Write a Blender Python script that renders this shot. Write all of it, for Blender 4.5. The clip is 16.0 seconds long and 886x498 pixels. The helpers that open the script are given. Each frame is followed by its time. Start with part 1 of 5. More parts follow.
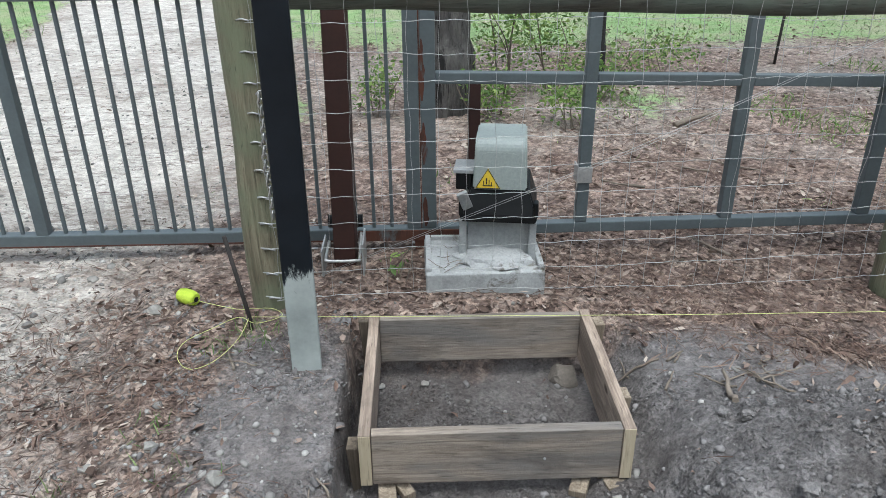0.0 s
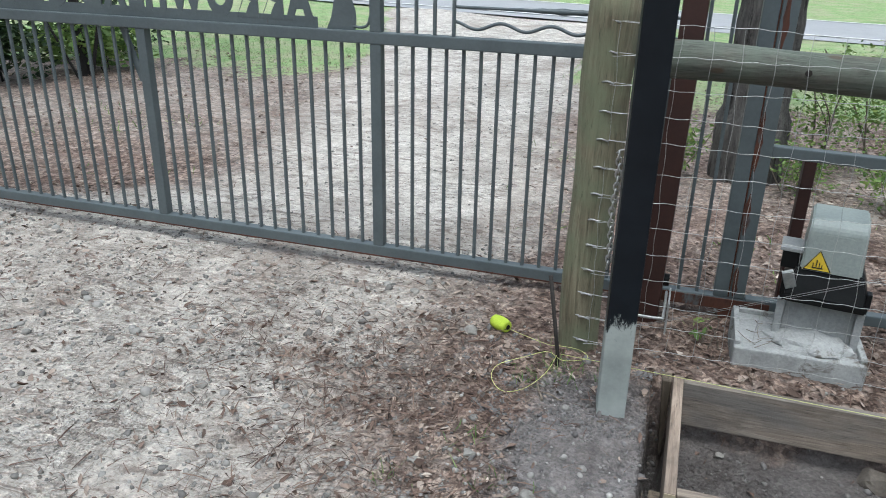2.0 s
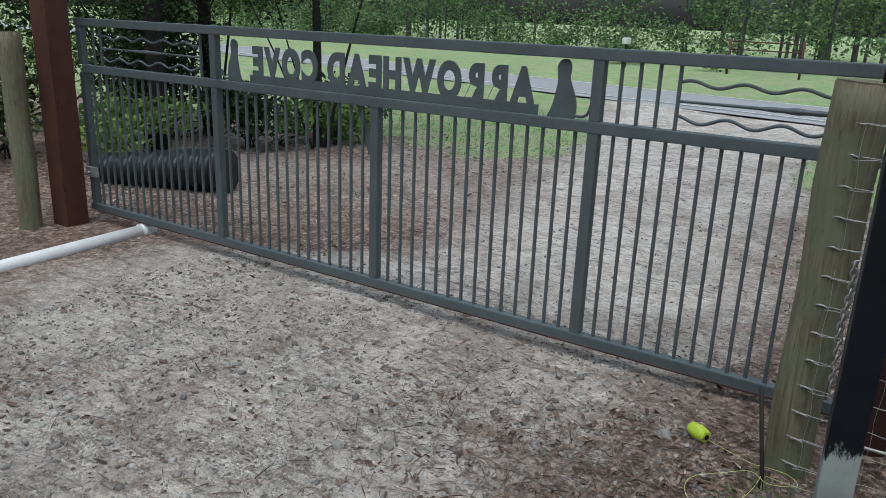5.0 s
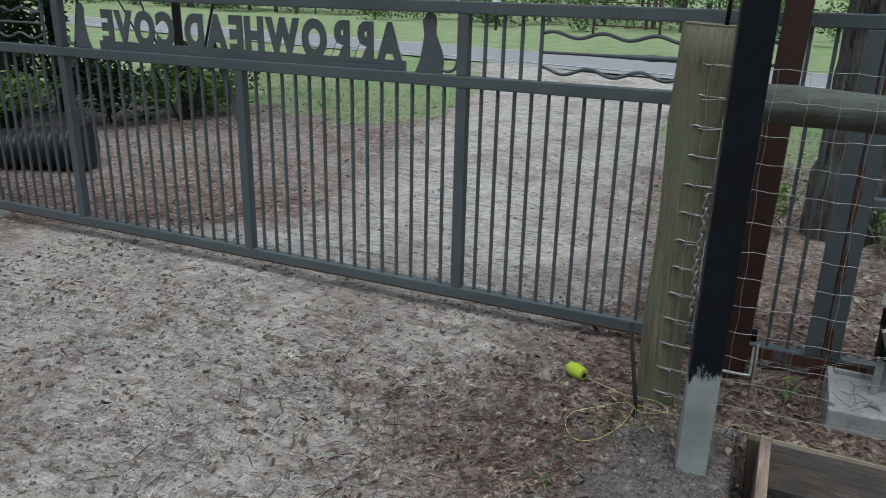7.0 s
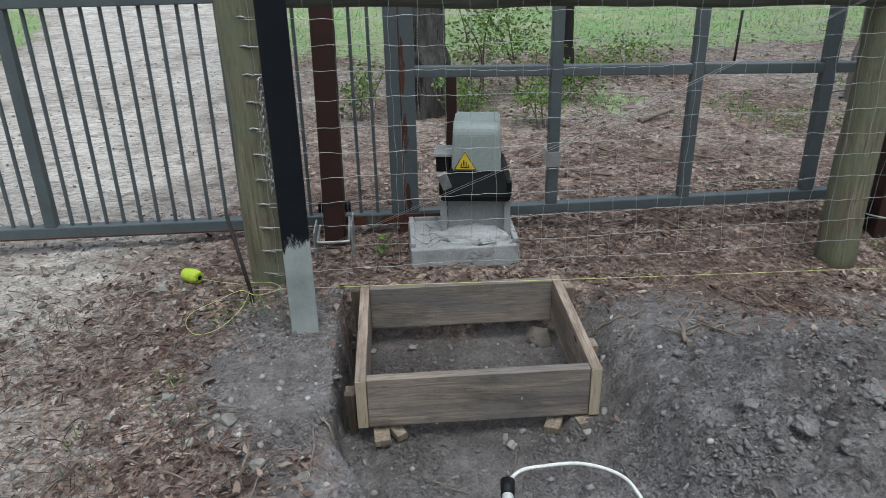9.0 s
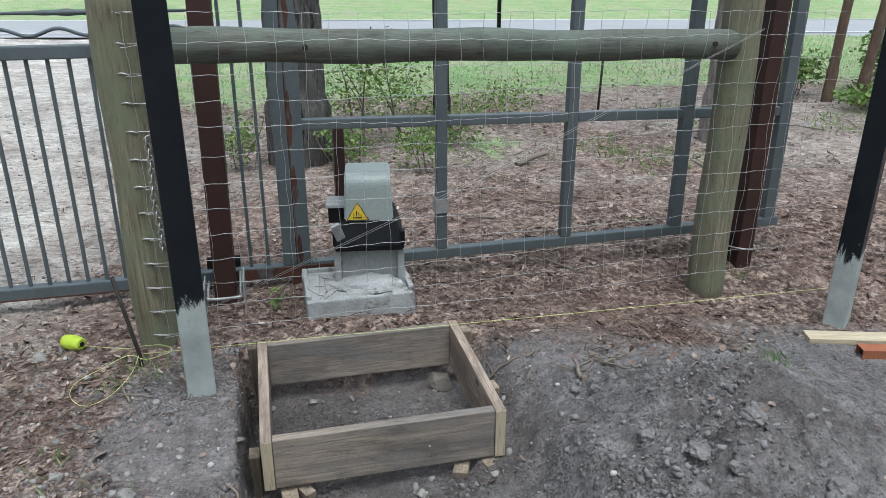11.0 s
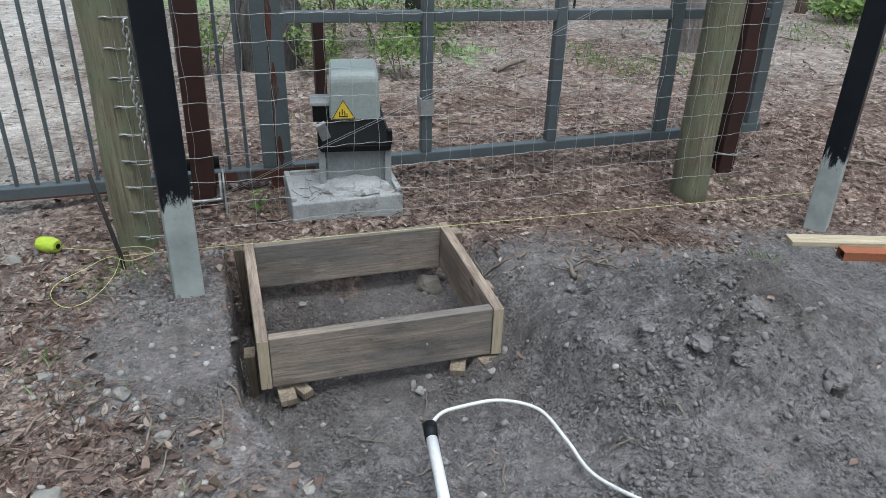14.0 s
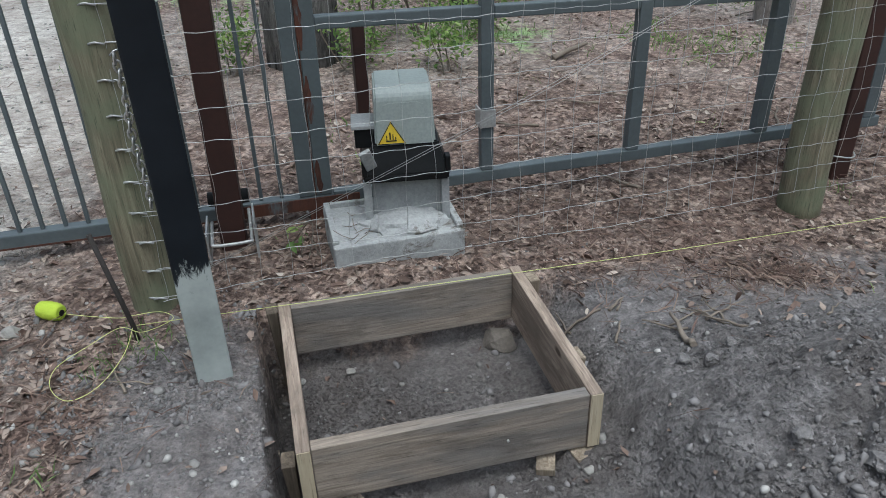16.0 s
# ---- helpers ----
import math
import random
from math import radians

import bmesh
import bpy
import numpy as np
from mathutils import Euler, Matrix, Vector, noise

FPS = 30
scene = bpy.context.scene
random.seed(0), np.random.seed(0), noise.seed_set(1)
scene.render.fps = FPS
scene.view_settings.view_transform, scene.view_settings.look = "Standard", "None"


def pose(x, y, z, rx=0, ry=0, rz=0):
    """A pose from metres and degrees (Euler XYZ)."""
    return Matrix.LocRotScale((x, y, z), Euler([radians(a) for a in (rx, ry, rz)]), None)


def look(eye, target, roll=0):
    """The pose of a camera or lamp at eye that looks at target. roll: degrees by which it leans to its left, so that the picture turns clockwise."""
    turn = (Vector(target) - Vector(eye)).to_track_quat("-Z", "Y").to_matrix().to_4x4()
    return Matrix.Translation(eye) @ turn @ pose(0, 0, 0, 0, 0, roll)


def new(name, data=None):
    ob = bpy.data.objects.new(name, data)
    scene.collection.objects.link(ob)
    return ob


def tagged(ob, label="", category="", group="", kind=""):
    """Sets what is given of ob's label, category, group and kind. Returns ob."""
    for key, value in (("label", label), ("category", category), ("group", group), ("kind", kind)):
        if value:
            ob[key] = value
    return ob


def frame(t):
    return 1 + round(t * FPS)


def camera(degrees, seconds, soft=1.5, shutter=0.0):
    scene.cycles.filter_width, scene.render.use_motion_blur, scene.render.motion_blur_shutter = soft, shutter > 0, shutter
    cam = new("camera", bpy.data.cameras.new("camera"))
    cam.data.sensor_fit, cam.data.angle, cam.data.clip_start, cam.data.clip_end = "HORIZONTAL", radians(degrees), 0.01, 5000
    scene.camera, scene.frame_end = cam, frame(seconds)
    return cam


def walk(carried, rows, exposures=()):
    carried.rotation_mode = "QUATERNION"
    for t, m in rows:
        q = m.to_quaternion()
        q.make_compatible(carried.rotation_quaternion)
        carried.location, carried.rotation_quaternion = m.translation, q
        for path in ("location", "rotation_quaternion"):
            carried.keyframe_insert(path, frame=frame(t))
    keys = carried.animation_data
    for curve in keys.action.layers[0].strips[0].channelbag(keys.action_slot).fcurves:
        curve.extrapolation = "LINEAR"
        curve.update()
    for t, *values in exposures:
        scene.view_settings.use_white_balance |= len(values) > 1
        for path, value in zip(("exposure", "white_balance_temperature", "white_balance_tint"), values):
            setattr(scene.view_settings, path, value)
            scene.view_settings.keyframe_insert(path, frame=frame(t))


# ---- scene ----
cam = camera(60.5, 16.0, soft=0.8, shutter=0.12)
PATH = [
    (0, (0.467, 0.255, 1.545), (0.525, 2.052, 0.669), -0.4),
    (0.5, (0.4, 0.224, 1.572), (0.411, 2.032, 0.717), 0.8),
    (1, (0.286, 0.18, 1.582), (0.172, 1.996, 0.751), 1.6),
    (1.5, (0.236, 0.111, 1.588), (-0.118, 1.907, 0.783), 1.1),
    (2, (0.169, 0.074, 1.631), (-0.392, 1.828, 0.852), 1.2),
    (2.5, (0.183, 0.085, 1.647), (-0.551, 1.794, 0.912), 1.6),
    (3, (0.168, 0.081, 1.677), (-0.683, 1.748, 0.973), 2.0),
    (3.5, (0.167, 0.07, 1.643), (-0.817, 1.691, 1.008), 2.5),
    (3.7, (0.158, 0.05, 1.629), (-0.872, 1.651, 1.018), 2.8),
    (5.8, (0.13, 0.051, 1.616), (-0.905, 1.662, 1.038), 1.8),
    (6, (0.138, 0.058, 1.6), (-0.854, 1.689, 1.005), 1.9),
    (6.5, (0.159, 0.1, 1.586), (-0.716, 1.779, 0.942), 1.9),
    (7, (0.171, 0.073, 1.571), (-0.601, 1.799, 0.919), 1.4),
    (7.2, (0.156, 0.061, 1.564), (-0.507, 1.83, 0.906), 1.9),
    (7.5, (0.188, 0.061, 1.533), (-0.301, 1.876, 0.849), 2.2),
    (8, (0.274, 0.079, 1.511), (0.078, 1.916, 0.746), 2.3),
    (8.5, (0.366, 0.042, 1.495), (0.318, 1.883, 0.714), 0.3),
    (9, (0.44, -0.089, 1.507), (0.551, 1.725, 0.673), -1.2),
    (9.5, (0.452, -0.159, 1.561), (0.715, 1.668, 0.793), -1.9),
    (9.7, (0.414, -0.145, 1.589), (0.738, 1.682, 0.843), -1.8),
    (11.8, (0.361, -0.089, 1.524), (0.799, 1.717, 0.784), 0.1),
    (12, (0.36, -0.085, 1.519), (0.789, 1.714, 0.759), 0.3),
    (12.5, (0.357, -0.079, 1.499), (0.793, 1.693, 0.68), 0.5),
    (13, (0.34, -0.052, 1.489), (0.781, 1.699, 0.629), 0.8),
    (13.5, (0.303, -0.035, 1.485), (0.751, 1.699, 0.596), 0.8),
    (14, (0.242, -0.033, 1.451), (0.758, 1.661, 0.522), 1.5),
    (14.5, (0.179, -0.021, 1.449), (0.692, 1.66, 0.495), 1.9),
    (15, (0.198, 0.11, 1.435), (0.688, 1.786, 0.459), 1.4),
    (15.5, (0.273, 0.433, 1.423), (0.729, 2.111, 0.433), -0.6),
    (16, (0.316, 0.596, 1.444), (0.716, 2.283, 0.448), -1.8),
]
walk(cam, [(t, look(eye, target, roll)) for t, eye, target, roll in PATH],
     exposures=[(t, stops, 5800 if t < 10 else 5720, 3) for t, stops in ((0, 1.0), (1.5, 0.92), (2.5, 0.6), (3.5, 0.3), (6, 0.05), (7, -0.06), (8, -0.14), (8.5, 0.19), (9, 0.46), (9.7, 0.65), (12, 0.82), (13, 0.78), (16, 0.64))])

# ---- light ----
world = bpy.data.worlds.new("overcast_sky")
scene.world = world
world.use_nodes = True
wn = world.node_tree
sky = wn.nodes.new("ShaderNodeTexSky")
sky.sky_type, sky.sun_disc = "NISHITA", False
sky.sun_elevation, sky.sun_rotation = radians(72), radians(180)
sky.air_density, sky.dust_density, sky.ozone_density = 1.0, 6.0, 1.0
haze = wn.nodes.new("ShaderNodeHueSaturation")
haze.inputs["Saturation"].default_value = 0.55
wn.links.new(sky.outputs[0], haze.inputs["Color"])
wn.links.new(haze.outputs[0], wn.nodes["Background"].inputs["Color"])
wn.nodes["Background"].inputs["Strength"].default_value = 0.12
sun = new("sun", bpy.data.lights.new("sun", "SUN"))
sun.data.energy, sun.data.angle, sun.data.color = 0.8, radians(40), (1.0, 0.985, 0.96)
sun.matrix_world = look((2.5, -2, 14), (0, 2, 0))

# ---- materials ----


def nodes_of(name):
    m = bpy.data.materials.new(name)
    m.use_nodes = True
    nt = m.node_tree
    return m, nt, nt.nodes["Principled BSDF"]


def add(nt, kind, **values):
    n = nt.nodes.new(kind)
    for k, v in values.items():
        n.inputs[k].default_value = v
    return n


def ramp(nt, source, stops, interpolation="LINEAR"):
    r = nt.nodes.new("ShaderNodeValToRGB")
    r.color_ramp.interpolation = interpolation
    el = r.color_ramp.elements
    while len(el) < len(stops):
        el.new(0.5)
    for e, (p, c) in zip(el, stops):
        e.position = p
        e.color = (*c, 1) if len(c) == 3 else (c[0], c[0], c[0], 1)
    nt.links.new(source, r.inputs["Fac"])
    return r.outputs["Color"]


def mixed(nt, fac, a, b, blend="MIX"):
    n = nt.nodes.new("ShaderNodeMix")
    n.data_type, n.blend_type = "RGBA", blend
    for sock, v in ((n.inputs[0], fac), (n.inputs[6], a), (n.inputs[7], b)):
        if isinstance(v, (int, float)):
            sock.default_value = v
        elif isinstance(v, tuple):
            sock.default_value = (*v, 1)
        else:
            nt.links.new(v, sock)
    return n.outputs[2]


def coords(nt, scale=(1, 1, 1), kind="Object"):
    tc = nt.nodes.new("ShaderNodeTexCoord")
    mp = nt.nodes.new("ShaderNodeMapping")
    mp.inputs["Scale"].default_value = scale
    nt.links.new(tc.outputs[kind], mp.inputs["Vector"])
    return mp.outputs[0]


def world_pos(nt, scale=(1, 1, 1)):
    g = nt.nodes.new("ShaderNodeNewGeometry")
    mp = nt.nodes.new("ShaderNodeMapping")
    mp.inputs["Scale"].default_value = scale
    nt.links.new(g.outputs["Position"], mp.inputs["Vector"])
    return mp.outputs[0]


def tex_noise(nt, vec, scale, detail=6, rough=0.6, distort=0.0):
    n = add(nt, "ShaderNodeTexNoise", Scale=scale, Detail=detail, Roughness=rough, Distortion=distort)
    nt.links.new(vec, n.inputs["Vector"])
    return n.outputs["Fac"]


def bumped(nt, bsdf, height, strength, distance=0.01, under=None):
    b = add(nt, "ShaderNodeBump", Strength=strength, Distance=distance)
    nt.links.new(height, b.inputs["Height"])
    if under:
        nt.links.new(under, b.inputs["Normal"])
    nt.links.new(b.outputs[0], bsdf.inputs["Normal"])
    return b.outputs[0]


def surface(name, low, high, rough=0.7, scale=8, stretch=(1, 1, 1), bump=0.2, metal=0.0, spots=None, spot_at=0.62, fine=90, vary=0.0, depth=0.01):
    """A two-scale weathered surface: base mottling, fine grain, optional spots of wear."""
    m, nt, b = nodes_of(name)
    v = coords(nt, stretch)
    big = tex_noise(nt, v, scale, 8, 0.62)
    small = tex_noise(nt, v, fine, 4, 0.6)
    col = ramp(nt, big, [(0.3, low), (0.72, high)])
    col = mixed(nt, 0.25, col, ramp(nt, small, [(0.3, tuple(c * 0.55 for c in low)), (0.75, tuple(min(1, c * 1.3) for c in high))]))
    if spots:
        sp = tex_noise(nt, v, scale * 0.7, 9, 0.7, 0.4)
        col = mixed(nt, ramp(nt, sp, [(spot_at, (0,)), (spot_at + 0.08, (1,))]), col, spots)
    if vary:
        info = nt.nodes.new("ShaderNodeObjectInfo")
        col = mixed(nt, vary, col, ramp(nt, info.outputs["Random"], [(0.0, tuple(c * 0.5 for c in low)), (1.0, tuple(min(1, c * 1.25) for c in high))]))
    nt.links.new(col, b.inputs["Base Color"])
    b.inputs["Metallic"].default_value = metal
    r = ramp(nt, big, [(0.3, (max(0.0, rough - 0.12),)), (0.75, (min(1.0, rough + 0.12),))])
    nt.links.new(r, b.inputs["Roughness"])
    if bump:
        add_h = mixed(nt, 0.5, big, small)
        bumped(nt, b, add_h, bump, depth)
    return m


def island_stuff(name, stops, rough=0.8, translucent=0.0, along=None):
    """Many small loose pieces in one mesh, each with a tone of its own."""
    m, nt, b = nodes_of(name)
    g = nt.nodes.new("ShaderNodeNewGeometry")
    col = ramp(nt, g.outputs["Random Per Island"], stops)
    n = tex_noise(nt, world_pos(nt), 60, 4, 0.6)
    col = mixed(nt, 0.35, col, ramp(nt, n, [(0.3, (0.35,)), (0.7, (1.0,))]), "MULTIPLY")
    nt.links.new(col, b.inputs["Base Color"])
    b.inputs["Roughness"].default_value = rough
    if translucent:
        out = nt.nodes["Material Output"]
        t = nt.nodes.new("ShaderNodeBsdfTranslucent")
        nt.links.new(col, t.inputs["Color"])
        mx = add(nt, "ShaderNodeMixShader", Fac=translucent)
        nt.links.new(b.outputs[0], mx.inputs[1])
        nt.links.new(t.outputs[0], mx.inputs[2])
        nt.links.new(mx.outputs[0], out.inputs["Surface"])
    return m


def timber(name, dark, light, axis="X", rough=0.85, knots=(0.09, 0.06, 0.04), streak=None, moss=None, worn=0.55):
    """Sawn or weathered wood with grain along one axis."""
    m, nt, b = nodes_of(name)
    st = {"X": (1.2, 22, 22), "Y": (22, 1.2, 22), "Z": (22, 22, 1.2)}[axis]
    v = coords(nt, st)
    info = nt.nodes.new("ShaderNodeObjectInfo")
    off = nt.nodes.new("ShaderNodeVectorMath")
    off.operation = "ADD"
    nt.links.new(v, off.inputs[0])
    nt.links.new(info.outputs["Random"], off.inputs[1])
    v = off.outputs[0]
    grain = tex_noise(nt, v, 3.0, 9, 0.72, 0.9)
    broad = tex_noise(nt, coords(nt, tuple(s ** 0.55 for s in st)), 1.1, 5, 0.6, 0.6)
    col = ramp(nt, grain, [(0.36, dark), (0.5, tuple((a + c) / 2 for a, c in zip(dark, light))), (0.62, light)])
    col = mixed(nt, ramp(nt, broad, [(0.42, (0.0,)), (0.6, (0.65,))]), col, streak or tuple(c * 0.6 for c in dark))
    vo = add(nt, "ShaderNodeTexVoronoi", Scale=1.0)
    nt.links.new(coords(nt, {"X": (4, 9, 9), "Y": (9, 4, 9), "Z": (9, 9, 4)}[axis]), vo.inputs["Vector"])
    kn = ramp(nt, vo.outputs["Distance"], [(0.07, (1,)), (0.13, (0,))])
    col = mixed(nt, kn, col, knots)
    if moss:
        mo = tex_noise(nt, coords(nt), 5, 6, 0.6)
        col = mixed(nt, ramp(nt, mo, [(0.4, (0.0,)), (0.62, (0.85,))]), col, moss)
    stain = tex_noise(nt, coords(nt, tuple(s ** 0.3 for s in st)), 3.2, 7, 0.7, 0.8)
    col = mixed(nt, ramp(nt, stain, [(0.5, (0.0,)), (0.68, (worn,))]), col, tuple(c * 0.42 for c in dark))
    crack = ramp(nt, tex_noise(nt, v, 9.0, 4, 0.6, 0.3), [(0.3, (0.35,)), (0.42, (1.0,))])
    col = mixed(nt, 0.8, col, crack, "MULTIPLY")
    nt.links.new(col, b.inputs["Base Color"])
    b.inputs["Roughness"].default_value = rough
    bumped(nt, b, grain, 0.7, 0.006)
    return m


def painted_steel(name, paint, low, rust=(0.09, 0.03, 0.015), rust_at=0.7, rough=0.5):
    m, nt, b = nodes_of(name)
    v = world_pos(nt)
    big = tex_noise(nt, v, 4, 7, 0.6)
    fine = tex_noise(nt, v, 70, 5, 0.6)
    col = ramp(nt, big, [(0.3, low), (0.7, paint)])
    col = mixed(nt, 0.2, col, ramp(nt, fine, [(0.35, low), (0.7, tuple(min(1, c * 1.3) for c in paint))]))
    run = tex_noise(nt, world_pos(nt, (9, 9, 2)), 1.3, 9, 0.75, 0.3)
    mask = ramp(nt, run, [(rust_at, (0,)), (rust_at + 0.05, (1,))])
    col = mixed(nt, mask, col, rust)
    nt.links.new(col, b.inputs["Base Color"])
    b.inputs["Roughness"].default_value = rough
    bumped(nt, b, fine, 0.12, 0.003)
    return m


GATE = painted_steel("gate_grey_paint", (0.108, 0.129, 0.135), (0.072, 0.087, 0.094), rust_at=0.67)
RUST = surface("flaking_rust", (0.035, 0.016, 0.011), (0.12, 0.045, 0.027), 0.9, 14, stretch=(1, 1, 0.35), bump=0.5, spots=(0.10, 0.115, 0.12), spot_at=0.58)
RED = painted_steel("red_oxide_primer", (0.048, 0.018, 0.013), (0.026, 0.011, 0.009), rust=(0.025, 0.011, 0.008), rust_at=0.6, rough=0.62)
CATCH = painted_steel("red_brown_stain", (0.105, 0.034, 0.022), (0.05, 0.02, 0.015), rust=(0.03, 0.014, 0.011), rust_at=0.58, rough=0.7)
GALV = surface("galvanised_wire", (0.34, 0.345, 0.34), (0.55, 0.55, 0.535), 0.5, 30, metal=0.55, bump=0.05)
CHAIN = surface("dull_chain_steel", (0.36, 0.36, 0.35), (0.6, 0.59, 0.57), 0.45, 40, metal=0.8, bump=0.1)
BOARD = timber("weathered_board", (0.17, 0.135, 0.105), (0.34, 0.285, 0.23), "X", streak=(0.125, 0.124, 0.124))
BOARD_Y = timber("weathered_board_side", (0.2, 0.15, 0.115), (0.42, 0.335, 0.265), "Y", streak=(0.15, 0.115, 0.09))
CUT = timber("fresh_cut_end", (0.34, 0.28, 0.19), (0.52, 0.45, 0.33), "Z", streak=(0.42, 0.35, 0.24), worn=0.1)
STAKE = timber("raw_pine_stake", (0.17, 0.13, 0.09), (0.42, 0.35, 0.265), "Z", worn=0.25)
STAKE_OLD = timber("old_brown_stake", (0.08, 0.062, 0.045), (0.2, 0.16, 0.115), "Z")
POST = timber("treated_round_post", (0.12, 0.105, 0.068), (0.29, 0.26, 0.175), "Z", streak=(0.11, 0.09, 0.058), moss=(0.18, 0.202, 0.125), worn=0.25)
BEAM = timber("green_treated_rail", (0.055, 0.066, 0.055), (0.17, 0.185, 0.155), "X", streak=(0.09, 0.075, 0.06), moss=(0.13, 0.152, 0.122), worn=0.35)
COVER = surface("grey_plastic_cover", (0.28, 0.318, 0.302), (0.34, 0.378, 0.357), 0.42, 6, bump=0.03)
BLACK = surface("black_plastic", (0.006, 0.0065, 0.007), (0.013, 0.0135, 0.014), 0.5, 12, bump=0.05)
CONCRETE = surface("dirty_concrete", (0.24, 0.245, 0.24), (0.46, 0.468, 0.46), 0.9, 9, bump=0.5, spots=(0.13, 0.115, 0.095), spot_at=0.57)
ALU = surface("dusty_steel_pedestal", (0.26, 0.27, 0.27), (0.42, 0.43, 0.425), 0.6, 12, bump=0.1, metal=0.3, spots=(0.15, 0.13, 0.11), spot_at=0.64)
BLACK.node_tree.nodes["Principled BSDF"].inputs["Specular IOR Level"].default_value = 0.2
YELLOW = surface("warning_yellow", (0.72, 0.5, 0.03), (0.78, 0.56, 0.05), 0.5, 20, bump=0.0)
INK_SHADE = surface("black_ink_and_shade", (0.01, 0.01, 0.01), (0.02, 0.02, 0.02), 0.5, 20, bump=0.0)
SPOOL = surface("neon_yellow_twine", (0.42, 0.58, 0.03), (0.58, 0.72, 0.07), 0.6, 60, stretch=(1, 8, 1), bump=0.6, fine=200)
TWINE = surface("yellow_string", (0.5, 0.54, 0.16), (0.66, 0.68, 0.28), 0.7, 60, bump=0.1)
PVC = surface("white_pvc", (0.74, 0.74, 0.73), (0.84, 0.84, 0.83), 0.4, 8, bump=0.04, spots=(0.35, 0.31, 0.27), spot_at=0.66)
CABLE = surface("white_cable_jacket", (0.62, 0.61, 0.58), (0.74, 0.73, 0.7), 0.5, 20, bump=0.05)
REBAR = surface("rusty_rebar", (0.012, 0.01, 0.009), (0.034, 0.027, 0.023), 0.8, 40, bump=0.5)
BRICK = surface("orange_painted_steel", (0.25, 0.085, 0.04), (0.36, 0.13, 0.06), 0.85, 14, bump=0.4, vary=0.15)
LUMBER = timber("new_pine_stud", (0.36, 0.29, 0.19), (0.58, 0.5, 0.36), "X", streak=(0.42, 0.35, 0.25), worn=0.1)
STONE = surface("grey_stone", (0.16, 0.15, 0.135), (0.34, 0.325, 0.295), 0.9, 9, bump=0.5, vary=0.3)
BROWNSTONE = surface("brown_stone", (0.085, 0.074, 0.062), (0.18, 0.156, 0.133), 0.9, 9, bump=0.5)
LUMP = surface("dirt_lump", (0.12, 0.112, 0.108), (0.25, 0.236, 0.228), 0.95, 18, bump=1.0, depth=0.03, fine=60)
STICK = surface("dead_stick", (0.10, 0.08, 0.062), (0.24, 0.2, 0.16), 0.9, 14, bump=0.5, vary=0.3)
BARK = surface("pine_bark", (0.02, 0.018, 0.017), (0.2, 0.188, 0.175), 0.95, 4, stretch=(5, 5, 0.9), bump=1.0, depth=0.05, fine=25, spots=(0.018, 0.016, 0.015), spot_at=0.53)
BARK_PALE = surface("pale_bark", (0.16, 0.138, 0.125), (0.42, 0.38, 0.345), 0.95, 5, stretch=(5, 5, 1.3), bump=1.0, depth=0.04, fine=30)
BARK_DARK = surface("dark_bark", (0.012, 0.011, 0.011), (0.045, 0.04, 0.037), 0.95, 6, stretch=(4, 4, 1), bump=1.0, depth=0.04)
BARK_RED = surface("reddish_bark", (0.10, 0.06, 0.04), (0.26, 0.18, 0.13), 0.95, 6, stretch=(4, 4, 1), bump=1.0, depth=0.03)
ASPHALT = surface("worn_asphalt", (0.30, 0.305, 0.315), (0.38, 0.385, 0.395), 0.9, 3, bump=0.2)
LINE = surface("road_paint", (0.6, 0.6, 0.58), (0.75, 0.75, 0.72), 0.7, 5, bump=0.1)
CULVERT = surface("black_corrugated_plastic", (0.006, 0.007, 0.009), (0.02, 0.023, 0.027), 0.5, 10, bump=0.1)
CLEAR = surface("solar_lamp_lens", (0.45, 0.46, 0.45), (0.6, 0.6, 0.58), 0.3, 20, bump=0.0)
RED_TUBE = surface("red_painted_metal", (0.07, 0.03, 0.025), (0.11, 0.045, 0.035), 0.6, 10, bump=0.1)
LEAF = island_stuff("dead_leaves", [(0.0, (0.06, 0.037, 0.026)), (0.3, (0.14, 0.09, 0.068)), (0.55, (0.205, 0.145, 0.115)), (0.8, (0.285, 0.22, 0.178)), (0.94, (0.38, 0.31, 0.255)), (1.0, (0.52, 0.45, 0.38))])
LEAF_DRY = island_stuff("dry_pale_leaves", [(0.0, (0.13, 0.085, 0.066)), (0.3, (0.26, 0.18, 0.143)), (0.6, (0.38, 0.295, 0.24)), (1.0, (0.58, 0.5, 0.42))])
NEEDLE = island_stuff("pine_needles", [(0.0, (0.07, 0.042, 0.033)), (0.5, (0.15, 0.093, 0.07)), (1.0, (0.27, 0.195, 0.15))])
TWIG = island_stuff("needle_bits", [(0.0, (0.1, 0.081, 0.069)), (0.6, (0.19, 0.157, 0.134)), (1.0, (0.32, 0.27, 0.232))])
PEBBLE = island_stuff("pebbles", [(0.0, (0.13, 0.122, 0.114)), (0.5, (0.25, 0.238, 0.22)), (0.85, (0.36, 0.345, 0.32)), (1.0, (0.5, 0.48, 0.45))])
CLOD = island_stuff("dirt_clods", [(0.0, (0.13, 0.121, 0.118)), (0.6, (0.2, 0.188, 0.183)), (1.0, (0.26, 0.246, 0.24))], 0.95)
WEED = island_stuff("weed_blades", [(0.0, (0.12, 0.2, 0.05)), (0.6, (0.22, 0.36, 0.09)), (1.0, (0.42, 0.5, 0.2))], 0.6, 0.35)
